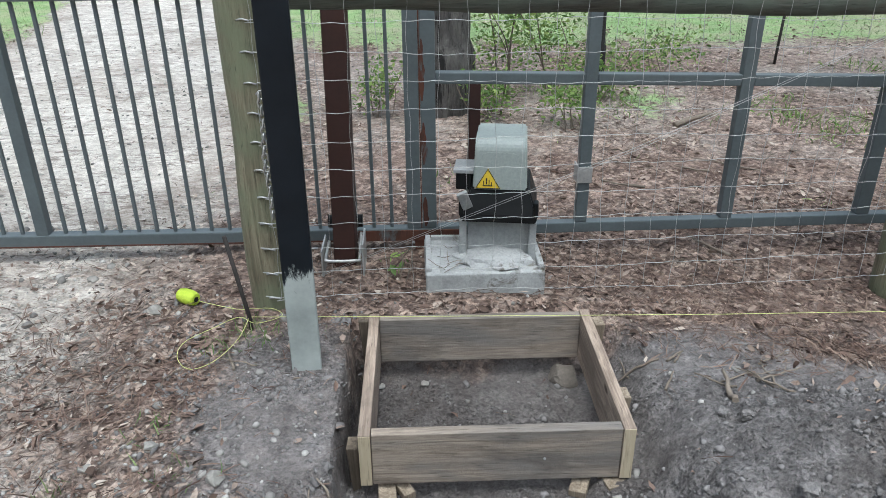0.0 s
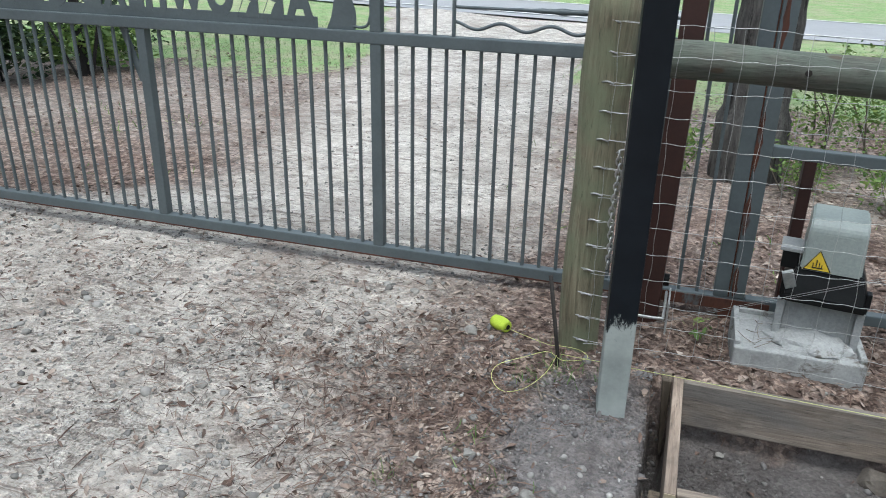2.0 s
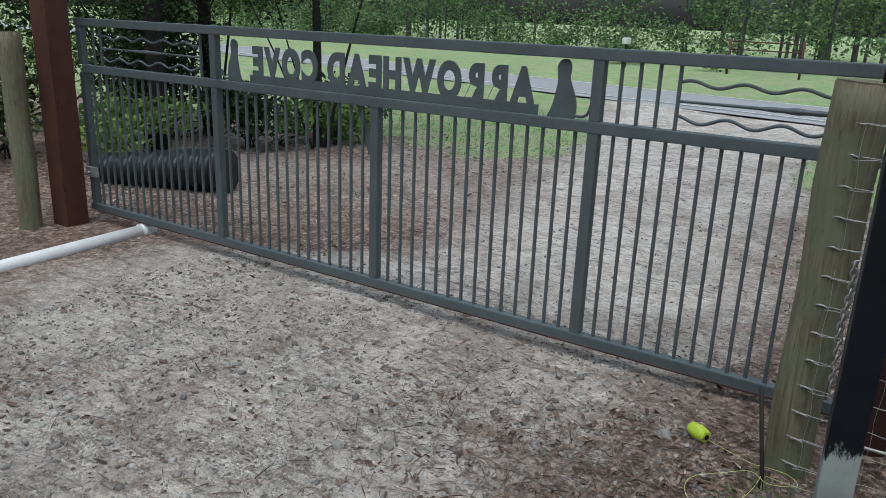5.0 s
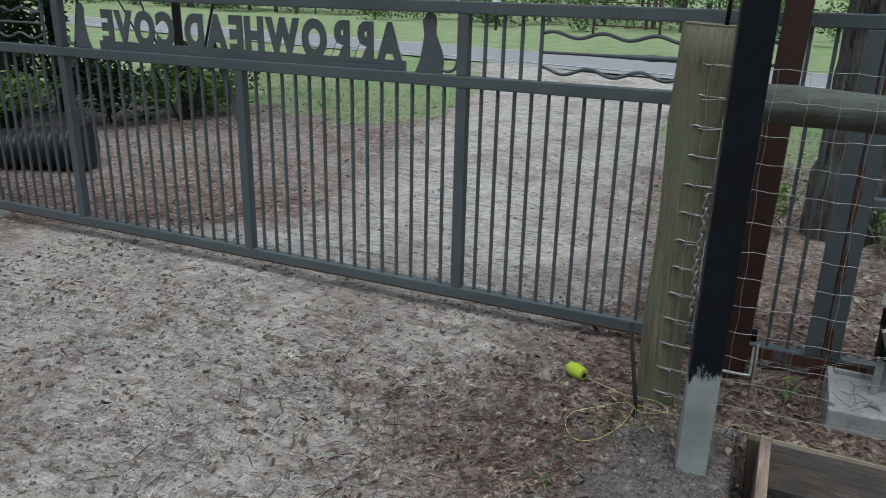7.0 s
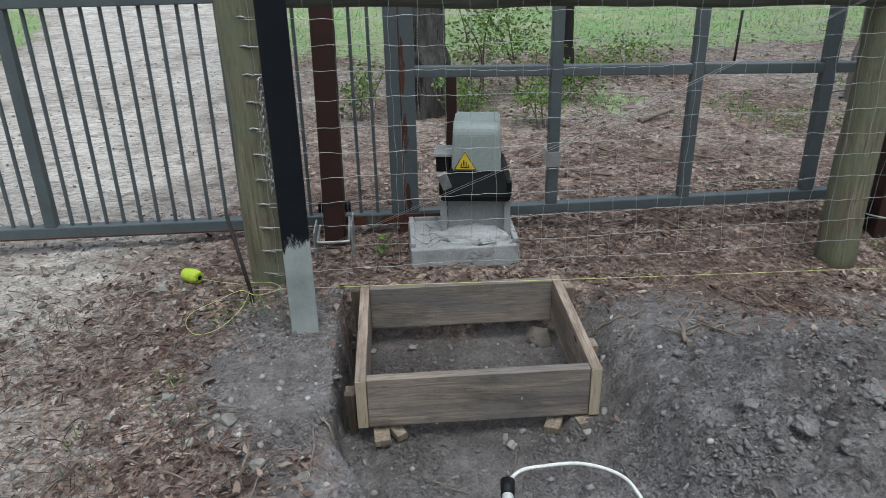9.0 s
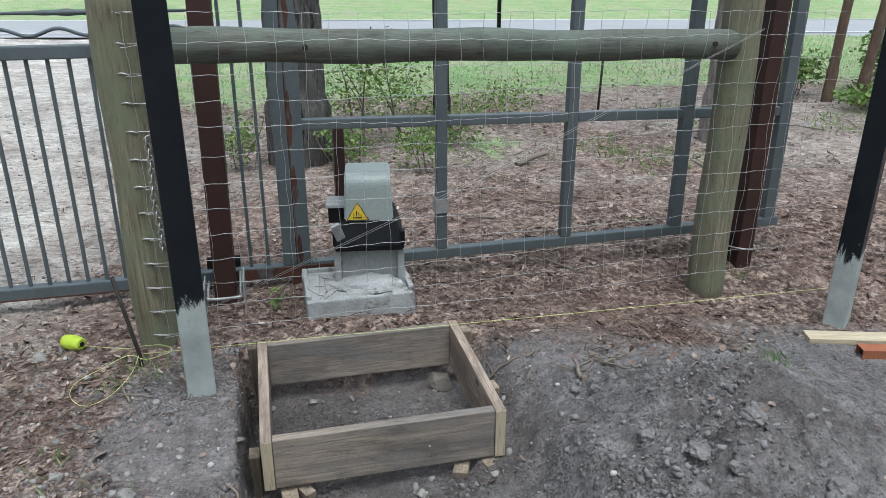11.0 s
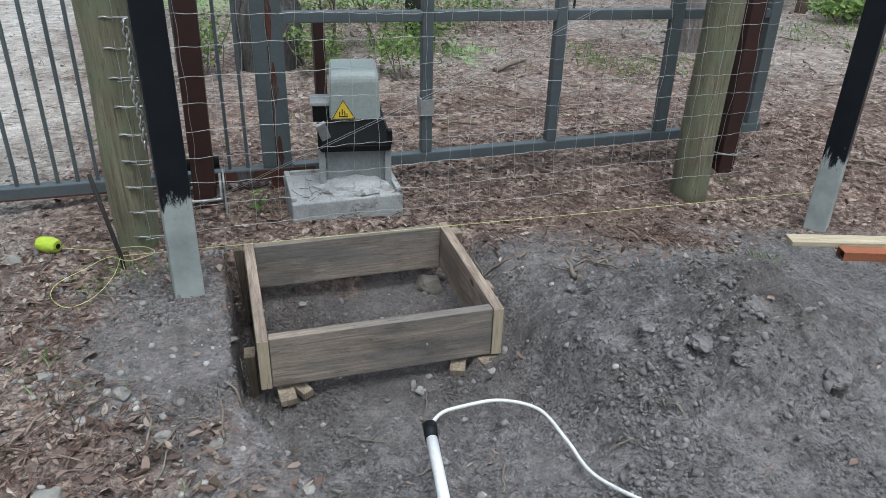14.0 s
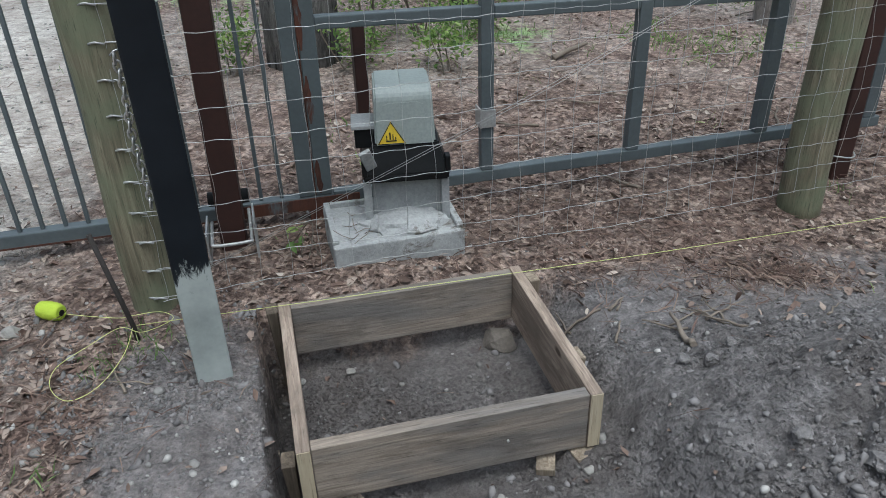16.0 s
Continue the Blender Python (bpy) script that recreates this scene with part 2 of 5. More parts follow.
GRASS = island_stuff("grass_blades", [(0.0, (0.09, 0.16, 0.045)), (0.6, (0.17, 0.28, 0.08)), (1.0, (0.34, 0.4, 0.18))], 0.7, 0.3)
FOLIAGE = island_stuff("green_leaves", [(0.0, (0.09, 0.16, 0.04)), (0.6, (0.2, 0.32, 0.08)), (1.0, (0.34, 0.44, 0.13))], 0.6, 0.35)
FOLIAGE_DARK = island_stuff("dark_green_leaves", [(0.0, (0.012, 0.03, 0.01)), (0.6, (0.035, 0.07, 0.02)), (1.0, (0.08, 0.12, 0.035))], 0.6, 0.3)
WOODS = island_stuff("far_woods_leaves", [(0.0, (0.05, 0.095, 0.045)), (0.5, (0.14, 0.23, 0.095)), (0.85, (0.25, 0.37, 0.14)), (1.0, (0.38, 0.44, 0.2))], 0.7, 0.3)


def post_paint():
    """Black paint that stops in ragged strokes above bare galvanised steel."""
    m, nt, b = nodes_of("black_paint_over_galvanised")
    v = coords(nt)
    sep = nt.nodes.new("ShaderNodeSeparateXYZ")
    nt.links.new(v, sep.inputs[0])
    rag = tex_noise(nt, coords(nt, (8, 8, 2.6)), 2.0, 7, 0.72, 0.8)
    sc = nt.nodes.new("ShaderNodeMath")
    sc.operation, sc.inputs[1].default_value, sc.inputs[2].default_value = "MULTIPLY_ADD", 0.62, -0.31
    nt.links.new(rag, sc.inputs[0])
    ad = nt.nodes.new("ShaderNodeMath")
    ad.operation = "ADD"
    nt.links.new(sep.outputs[2], ad.inputs[0])
    nt.links.new(sc.outputs[0], ad.inputs[1])
    mask = ramp(nt, ad.outputs[0], [(0.335, (0,)), (0.375, (1,))])
    n = tex_noise(nt, v, 7, 7, 0.6)
    fine = tex_noise(nt, coords(nt, (60, 60, 4)), 1.5, 5, 0.6)
    bare = ramp(nt, n, [(0.3, (0.24, 0.265, 0.252)), (0.7, (0.42, 0.45, 0.43))])
    black = ramp(nt, n, [(0.3, (0.004, 0.006, 0.009)), (0.75, (0.010, 0.014, 0.019))])
    nt.links.new(mixed(nt, mask, bare, black), b.inputs["Base Color"])
    nt.links.new(ramp(nt, mask, [(0.0, (0.6,)), (1.0, (0.42,))]), b.inputs["Roughness"])
    b.inputs["Specular IOR Level"].default_value = 0.3
    bumped(nt, b, fine, 0.1, 0.002)
    return m


BLACKPOST = post_paint()


def ground_material():
    m, nt, b = nodes_of("yard_ground")
    at = nt.nodes.new("ShaderNodeAttribute")
    at.attribute_name = "zone"
    sep = nt.nodes.new("ShaderNodeSeparateColor")
    nt.links.new(at.outputs["Color"], sep.inputs[0])
    v = world_pos(nt)
    n1, n2, n3 = tex_noise(nt, v, 1.6, 8, 0.65), tex_noise(nt, v, 14, 8, 0.7), tex_noise(nt, v, 85, 5, 0.7)
    vo = add(nt, "ShaderNodeTexVoronoi", Scale=45.0, Randomness=1.0)
    nt.links.new(v, vo.inputs["Vector"])
    # leaf litter and pine needles
    litter = ramp(nt, n2, [(0.32, (0.06, 0.046, 0.04)), (0.48, (0.27, 0.208, 0.178)), (0.64, (0.5, 0.42, 0.37))])
    tone = ramp(nt, vo.outputs["Color"], [(0.25, (0.32, 0.25, 0.22)), (0.5, (0.8, 0.76, 0.74)), (0.75, (1.5, 1.38, 1.26))])
    litter = mixed(nt, 0.7, litter, tone, "MULTIPLY")
    litter = mixed(nt, ramp(nt, n1, [(0.45, (0.0,)), (0.7, (0.5,))]), litter, (0.22, 0.138, 0.11))
    # bare dug dirt
    dirt = ramp(nt, n2, [(0.3, (0.1, 0.093, 0.091)), (0.5, (0.215, 0.2, 0.196)), (0.7, (0.33, 0.31, 0.303))])
    dirt = mixed(nt, ramp(nt, n1, [(0.44, (0.0,)), (0.64, (0.5,))]), dirt, (0.33, 0.312, 0.305))
    moist = tex_noise(nt, v, 4.2, 6, 0.65, 0.5)
    dirt = mixed(nt, ramp(nt, moist, [(0.48, (0.0,)), (0.64, (0.6,))]), dirt, (0.135, 0.121, 0.116))
    crumb = add(nt, "ShaderNodeTexVoronoi", Scale=60.0, Randomness=1.0)
    warp = nt.nodes.new("ShaderNodeVectorMath")
    warp.operation = "MULTIPLY_ADD"
    warp.inputs[1].default_value = (0.05, 0.05, 0.05)
    nt.links.new(n2, warp.inputs[0])
    nt.links.new(v, warp.inputs[2])
    nt.links.new(warp.outputs[0], crumb.inputs["Vector"])
    grit = ramp(nt, crumb.outputs["Color"], [(0.25, (0.5, 0.49, 0.48)), (0.55, (0.95, 0.94, 0.93)), (0.8, (1.5, 1.47, 1.44))])
    dirt = mixed(nt, ramp(nt, moist, [(0.35, (0.4,)), (0.6, (0.1,))]), dirt, grit, "MULTIPLY")
    # darker soil tone stored on the mesh, pit shade included
    tone_attr = nt.nodes.new("ShaderNodeAttribute")
    tone_attr.attribute_name = "dark_tone"
    tone_mix = mixed(nt, 1.0, tone_attr.outputs["Color"], ramp(nt, moist, [(0.3, (0.55,)), (0.6, (1.0,))]), "MULTIPLY")
    dirt = mixed(nt, tone_mix, dirt, (0.105, 0.091, 0.084))
    # pale sandy gravel drive
    sand = ramp(nt, n2, [(0.3, (0.5, 0.455, 0.4)), (0.6, (0.85, 0.81, 0.74))])
    sand = mixed(nt, ramp(nt, vo.outputs["Distance"], [(0.1, (0.4,)), (0.5, (0.0,))]), sand, (0.7, 0.68, 0.65))
    wisp = tex_noise(nt, world_pos(nt, (1.0, 3.2, 1)), 5.5, 8, 0.72, 1.2)
    sand = mixed(nt, ramp(nt, wisp, [(0.52, (0.0,)), (0.6, (0.7,))]), sand, (0.2, 0.155, 0.13))
    wisp2 = tex_noise(nt, world_pos(nt, (1.6, 3.0, 1)), 17, 7, 0.75, 1.6)
    sand = mixed(nt, ramp(nt, wisp2, [(0.51, (0.0,)), (0.61, (0.5,))]), sand, (0.24, 0.2, 0.17))
    patch = tex_noise(nt, v, 0.9, 6, 0.7, 0.6)
    sand = mixed(nt, ramp(nt, patch, [(0.5, (0.0,)), (0.62, (0.42,))]), sand, (0.25, 0.185, 0.15))
    dark_tone = tex_noise(nt, v, 3.3, 7, 0.7, 0.4)
    sand = mixed(nt, ramp(nt, dark_tone, [(0.54, (0.0,)), (0.66, (0.42,))]), sand, (0.3, 0.25, 0.21))
    sand = mixed(nt, ramp(nt, n1, [(0.5, (0.0,)), (0.68, (0.35,))]), sand, (0.27, 0.21, 0.175))
    # grass
    lawn = ramp(nt, n2, [(0.3, (0.17, 0.33, 0.1)), (0.7, (0.42, 0.58, 0.27))])
    lawn = mixed(nt, ramp(nt, n1, [(0.42, (0.1,)), (0.62, (0.75,))]), lawn, (0.5, 0.47, 0.32))
    col = mixed(nt, sep.outputs[0], litter, dirt)
    col = mixed(nt, sep.outputs[2], col, sand)
    turf = nt.nodes.new("ShaderNodeMath")
    turf.operation = "ADD"
    nt.links.new(sep.outputs[1], turf.inputs[0])
    nt.links.new(n2, turf.inputs[1])
    col = mixed(nt, ramp(nt, turf.outputs[0], [(0.86, (0.0,)), (1.0, (1.0,))]), col, lawn)
    speck = ramp(nt, n3, [(0.38, (0.12,)), (0.58, (1.0,))])
    speck = mixed(nt, ramp(nt, sep.outputs[2], [(0.0, (0.36,)), (1.0, (0.2,))]), (1.0, 1.0, 1.0), speck)
    col = mixed(nt, 1.0, col, speck, "MULTIPLY")
    nt.links.new(col, b.inputs["Base Color"])
    b.inputs["Roughness"].default_value = 0.95
    b.inputs["Specular IOR Level"].default_value = 0.2
    h = mixed(nt, 0.45, n2, n3)
    loose = ramp(nt, tex_noise(nt, v, 2.6, 5, 0.6, 0.4), [(0.42, (0.12,)), (0.6, (1.0,))])
    lumps = mixed(nt, 1.0, ramp(nt, crumb.outputs["Distance"], [(0.0, (1.0,)), (0.7, (0.0,))]), loose, "MULTIPLY")
    first = add(nt, "ShaderNodeBump", Strength=0.8, Distance=0.014)
    nt.links.new(lumps, first.inputs["Height"])
    bumped(nt, b, h, 0.9, 0.036, first.outputs[0])
    return m


GROUND = ground_material()

# ---- small builders ----


def hashed(ix, iy, seed):
    h = (ix.astype(np.int64) * 374761393 + iy.astype(np.int64) * 668265263 + seed * 974634777) & 0xFFFFFFFF
    h = ((h ^ (h >> 13)) * 1274126177) & 0xFFFFFFFF
    return ((h ^ (h >> 16)) & 0xFFFF) / 65535.0


def vnoise(x, y, scale, seed=0, octaves=4, gain=0.5):
    """Smooth value noise, about -0.5 to 0.5."""
    x, y = np.asarray(x, float) * scale, np.asarray(y, float) * scale
    total, amp, norm = 0.0, 1.0, 0.0
    for o in range(octaves):
        ix, iy = np.floor(x), np.floor(y)
        fx, fy = x - ix, y - iy
        fx, fy = fx * fx * (3 - 2 * fx), fy * fy * (3 - 2 * fy)
        a, b2 = hashed(ix, iy, seed + o), hashed(ix + 1, iy, seed + o)
        c, d = hashed(ix, iy + 1, seed + o), hashed(ix + 1, iy + 1, seed + o)
        total = total + amp * ((a * (1 - fx) + b2 * fx) * (1 - fy) + (c * (1 - fx) + d * fx) * fy - 0.5)
        norm += amp
        amp *= gain
        x, y = x * 2.03 + 17.1, y * 2.03 + 5.7
    return total / norm


def step(a, b2, x):
    t = np.clip((np.asarray(x, float) - a) / (b2 - a), 0, 1)
    return t * t * (3 - 2 * t)


def pit_mask(x, y):
    """The dug hole round the form, open towards the yard in front of it."""
    wob = 0.05 * vnoise(x, y, 7, 3) + 0.02 * vnoise(x, y, 25, 9)
    left = 0.188 + np.maximum(0, 1.88 - y) * 0.5
    inside = step(left - 0.008, left + 0.022, x + 0.6 * wob) * (1 - step(1.14, 1.34, x + wob)) * (1 - step(2.82, 2.9, y + wob))
    return inside * step(0.7, 1.7, y)


def mound_mask(x, y):
    """A heap that stands at its angle of repose, with a rounded crest."""
    r2 = ((x - 1.89 + 0.12 * vnoise(x, y, 2.1, 7, 3)) / 0.62) ** 2 + ((y - 1.74 + 0.12 * vnoise(x, y, 2.3, 8, 3)) / 0.54) ** 2
    return np.exp(-1.15 * (r2 + 0.004) ** 0.72)


def ground_z(x, y):
    x, y = np.asarray(x, float), np.asarray(y, float)
    z = -0.105 + 0.09 * np.exp(-(((x + 0.1) / 0.75) ** 2) - (((y - 2.1) / 1.3) ** 2))
    z = z + 0.03 * np.exp(-(((x - 0.7) / 0.9) ** 2) - (((y - 3.3) / 0.5) ** 2))
    z = z - 0.12 * step(1.6, 3.1, x) * np.exp(-((np.maximum(0, y - 2.9) / 0.5) ** 2)) * step(-1, 1.5, y)
    z = z + 0.05 * np.exp(-(((x - 0.75) / 0.45) ** 2) - (((y - 3.0) / 0.14) ** 2))
    z = z + 0.05 * np.exp(-(((x + 0.58) / 0.32) ** 2) - (((y - 2.92) / 0.32) ** 2))
    pit = pit_mask(x, y)
    z = z * (1 - pit) + pit * (-0.25 + 0.02 * vnoise(x, y, 6, 5) + 0.03 * step(1.9, 1.3, y) - 0.17 * step(0.285, 0.25, x) * step(2.16, 2.26, y))
    mound = mound_mask(x, y)
    z = z + 0.1 * np.exp(-(((x - 1.56) / 0.12) ** 4) - (((y - 1.5) / 0.11) ** 4)) * (0.6 + vnoise(x, y, 9, 19, 3))
    z = z + 0.4 * mound + mound * (0.2 * vnoise(x, y, 3.5, 11, 5, 0.55))
    lumps = step(0.03, 0.2, vnoise(x, y, 9, 151, 2)) * step(-0.12, 0.12, vnoise(x, y, 2.0, 153, 2))
    z = z + np.clip(mound * 1.5, 0, 1) * (0.04 * lumps - 0.035 * step(0.06, 0.0, np.abs(vnoise(x, y, 5, 157, 3))))
    rough = np.clip(mound * 1.3 + 0.5 * pit + 0.45 * np.exp(-(((x - 1.3) / 1.1) ** 2) - (((y - 1.9) / 0.9) ** 2)), 0, 1)
    z = z + rough * (0.055 * np.abs(vnoise(x, y, 12, 13, 3, 0.6)) * step(-0.15, 0.15, vnoise(x, y, 2.3, 15, 2)) + 0.062 * vnoise(x, y, 15, 17, 4, 0.8))
    near = np.exp(-((np.maximum(0, np.hypot(x - 0.5, y - 2.5) - 3)) / 4) ** 2)
    z = z + near * (0.028 * vnoise(x, y, 5, 21, 5, 0.55) + 0.013 * vnoise(x, y, 32, 31, 2))
    z = z + (1 - near) * 0.12 * vnoise(x, y, 0.35, 41, 3) * np.clip(1 - np.maximum(0, np.hypot(x, y) - 30) / 30, 0, 1)
    return z


def gz(x, y):
    return float(ground_z(np.array([x]), np.array([y]))[0])


def mesh_of(name, verts, faces, material, smooth=False):
    me = bpy.data.meshes.new(name)
    me.from_pydata([tuple(map(float, v)) for v in verts], [], [tuple(map(int, f)) for f in faces])
    me.materials.append(material)
    if smooth:
        me.polygons.foreach_set("use_smooth", [True] * len(me.polygons))
    return me


def bulk(name, verts, faces, material, smooth=False):
    """A large mesh from numpy arrays with equal faces."""
    me = bpy.data.meshes.new(name)
    verts, faces = np.asarray(verts, np.float32), np.asarray(faces, np.int32)
    k = faces.shape[1]
    me.vertices.add(len(verts))
    me.vertices.foreach_set("co", verts.ravel())
    me.loops.add(faces.size)
    me.loops.foreach_set("vertex_index", faces.ravel())
    me.polygons.add(len(faces))
    me.polygons.foreach_set("loop_start", np.arange(0, faces.size, k, dtype=np.int32))
    me.polygons.foreach_set("loop_total", np.full(len(faces), k, np.int32))
    me.update(calc_edges=True)
    me.materials.append(material)
    if smooth:
        me.polygons.foreach_set("use_smooth", np.ones(len(faces), bool))
    return me


def part(name, data, material=None, parent=None, label="", m=None):
    """Links a bmesh or mesh as one object, under a thing or a part."""
    if isinstance(data, bmesh.types.BMesh):
        me = bpy.data.meshes.new(name)
        data.to_mesh(me)
        data.free()
        me.materials.append(material)
    else:
        me = data
    ob = new(name, me)
    ob.parent = parent
    if m is not None:
        ob.matrix_basis = m
    return tagged(ob, label)


def thing(name, label, category, group="", kind="", at=(0, 0, 0), rz=0.0):
    e = new(name)
    e.empty_display_size = 0.1
    e.matrix_basis = pose(*at, 0, 0, rz)
    return tagged(e, label, category, group, kind)


def boxed(x0, x1, y0, y1, z0, z1, bevel=0.004, bm=None, seg=2):
    own = bm is None
    b = bmesh.new()
    bmesh.ops.create_cube(b, size=1)
    bmesh.ops.transform(b, matrix=Matrix.Translation(((x0 + x1) / 2, (y0 + y1) / 2, (z0 + z1) / 2)) @ Matrix.Diagonal((x1 - x0, y1 - y0, z1 - z0, 1)), verts=b.verts)
    if bevel:
        bmesh.ops.bevel(b, geom=b.edges[:], offset=bevel, segments=seg, affect="EDGES", profile=0.6)
    return b


def tube(points, radii, sides=10, cap=True, wobble=0.0, seed=0, smooth=True):
    """A round bar, log, wire or trunk along points, with a radius at each."""
    rng = random.Random(seed)
    pts = [Vector(p) for p in points]
    if isinstance(radii, (int, float)):
        radii = [radii] * len(pts)
    b = bmesh.new()
    rings, side = [], None
    for i, p in enumerate(pts):
        d = (pts[min(i + 1, len(pts) - 1)] - pts[max(i - 1, 0)]).normalized()
        if side is None:
            side = d.orthogonal().normalized()
        side = (side - d * side.dot(d)).normalized()
        up = d.cross(side)
        ring = []
        for k in range(sides):
            a = 2 * math.pi * k / sides
            r = radii[i] * (1 + wobble * (rng.random() - 0.5))
            ring.append(b.verts.new(p + (side * math.cos(a) + up * math.sin(a)) * r))
        rings.append(ring)
    for r0, r1 in zip(rings, rings[1:]):
        for k in range(sides):
            f = b.faces.new((r0[k], r0[(k + 1) % sides], r1[(k + 1) % sides], r1[k]))
            f.smooth = smooth
    if cap:
        b.faces.new(rings[0][::-1])
        b.faces.new(rings[-1])
    return b


def join(*bms):
    out = bmesh.new()
    for b in bms:
        me = bpy.data.meshes.new("joint")
        b.to_mesh(me)
        b.free()
        out.from_mesh(me)
        bpy.data.meshes.remove(me)
    return out


def smooth_curve(points, n=12):
    """Catmull-Rom points through a few given ones."""
    p = [Vector(points[0])] + [Vector(q) for q in points] + [Vector(points[-1])]
    out = []
    for i in range(1, len(p) - 2):
        for k in range(n):
            t = k / n
            a, b2, c, d = p[i - 1], p[i], p[i + 1], p[i + 2]
            out.append(0.5 * (2 * b2 + (c - a) * t + (2 * a - 5 * b2 + 4 * c - d) * t * t + (3 * b2 - a - 3 * c + d) * t ** 3))
    return out + [p[-2]]


# ---- ground ----


def axis_steps(lo, hi, fine, reach, grow=1.09):
    mid = list(np.arange(lo, hi, fine))
    right, d = [hi], fine
    while right[-1] < reach:
        d *= grow
        right.append(right[-1] + d)
    left, d = [lo], fine
    while left[-1] > -reach:
        d *= grow
        left.append(left[-1] - d)
    return np.array(left[:0:-1] + mid + right)


def road_side(x, y):
    """Distance beyond the near edge of the public road."""
    return (y - (15.8 - 0.22 * x)) / math.hypot(1, 0.22)


def ground_zones(x, y):
    wob = 0.5 * vnoise(x, y, 1.2, 51, 5, 0.6)
    fine = vnoise(x, y, 9, 61, 4, 0.65)
    dirt = np.maximum(pit_mask(x, y), step(0.12, 0.4, mound_mask(x, y) + 0.3 * fine))
    dug = np.exp(-(((x - 1.75) / 1.75) ** 4) - (((y - 1.75) / 1.13) ** 4))
    dirt = np.maximum(dirt, step(0.25, 0.6, dug + 0.5 * fine + 0.3 * wob))
    bank = np.exp(-(((x - 0.02) / 0.42) ** 2) - (((y - 2.25) / 0.75) ** 2))
    dirt = np.maximum(dirt, 0.9 * step(0.3, 0.75, bank + 0.55 * fine + 0.4 * wob))
    clump = np.exp(-(((x - 2.1) / 0.3) ** 2) - (((y - 2.66) / 0.16) ** 2))
    dirt = dirt * (1 - step(2.76, 3.04, y + 0.4 * fine)) * (1 - 0.8 * clump)
    out = step(3.5, 4.6, y)
    centre = -2.7 * (1 - out) + out * (-1.85 - 0.17 * (y - 5))
    half = 2.0 * (1 - out) + out * (1.3 + 0.07 * np.maximum(0, y - 5)) + 0.7 * step(11, 16, y)
    drive = 1 - step(half - 0.5, half + 0.3, np.abs(x - centre) + 1.1 * wob + 0.5 * fine)
    drive = drive * (1 - step(16.5, 17.5, road_side(x, y) + 16))
    lawn = step(7.2, 10.8, y + 3 * wob + 1.5 * fine) * (1 - drive)
    far = step(0.0, 0.6, road_side(x, y) - 2.5)
    lawn = np.maximum(lawn, far)
    patch = step(0.12, 0.3, vnoise(x, y, 0.8, 71, 4, 0.6) + 0.3 * fine) * step(4.5, 6.5, y) * (1 - drive) * 0.5
    lawn = np.maximum(lawn, patch)
    # Near drive mixed darker with litter, standing in for tree shade over the yard.
    drive = drive * (1 - 0.28 * step(4.3, 3.3, y))
    # Pale ground mix beyond the fence, with the open area's brightness put in.
    bright_duff = 0.4 * step(4.0, 6.0, y + 2 * fine) * step(-0.25, 0.2, vnoise(x, y, 0.9, 81, 4, 0.6) + 0.4 * fine) * (1 - lawn)
    drive = np.maximum(drive, bright_duff)
    return dirt, lawn, drive


def build_ground():
    xs, ys = axis_steps(-1.6, 3.2, 0.014, 420), axis_steps(0.9, 3.4, 0.014, 420)
    gx, gy = np.meshgrid(xs, ys)
    zz = ground_z(gx, gy)
    nx, ny = len(xs), len(ys)
    verts = np.stack([gx.ravel(), gy.ravel(), zz.ravel()], 1)
    i = np.arange(nx * ny).reshape(ny, nx)
    faces = np.stack([i[:-1, :-1].ravel(), i[:-1, 1:].ravel(), i[1:, 1:].ravel(), i[1:, :-1].ravel()], 1)
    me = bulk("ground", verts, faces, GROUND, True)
    dirt, lawn, drive = ground_zones(gx.ravel(), gy.ravel())
    attr = me.color_attributes.new("zone", "FLOAT_COLOR", "POINT")
    attr.data.foreach_set("color", np.stack([dirt, lawn, drive, np.ones_like(dirt)], 1).astype(np.float32).ravel())
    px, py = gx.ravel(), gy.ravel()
    # Pit soil darkened: damp ground, with the hole's shade put into the colour too.
    dark_tone = 0.7 * pit_mask(px, py) * step(1.5, 2.2, py + 0.5 * vnoise(px, py, 4, 171, 3)) * (1 - step(2.8, 2.9, py))
    # The upper part of the mound is tinted darker as well.
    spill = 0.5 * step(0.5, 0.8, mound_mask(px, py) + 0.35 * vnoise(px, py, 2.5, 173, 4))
    dark_tone = np.maximum(dark_tone, spill)
    tone_attr = me.color_attributes.new("dark_tone", "FLOAT_COLOR", "POINT")
    tone_attr.data.foreach_set("color", np.stack([dark_tone, dark_tone, dark_tone, np.ones_like(dark_tone)], 1).astype(np.float32).ravel())
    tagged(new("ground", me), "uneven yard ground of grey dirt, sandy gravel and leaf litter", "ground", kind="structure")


build_ground()


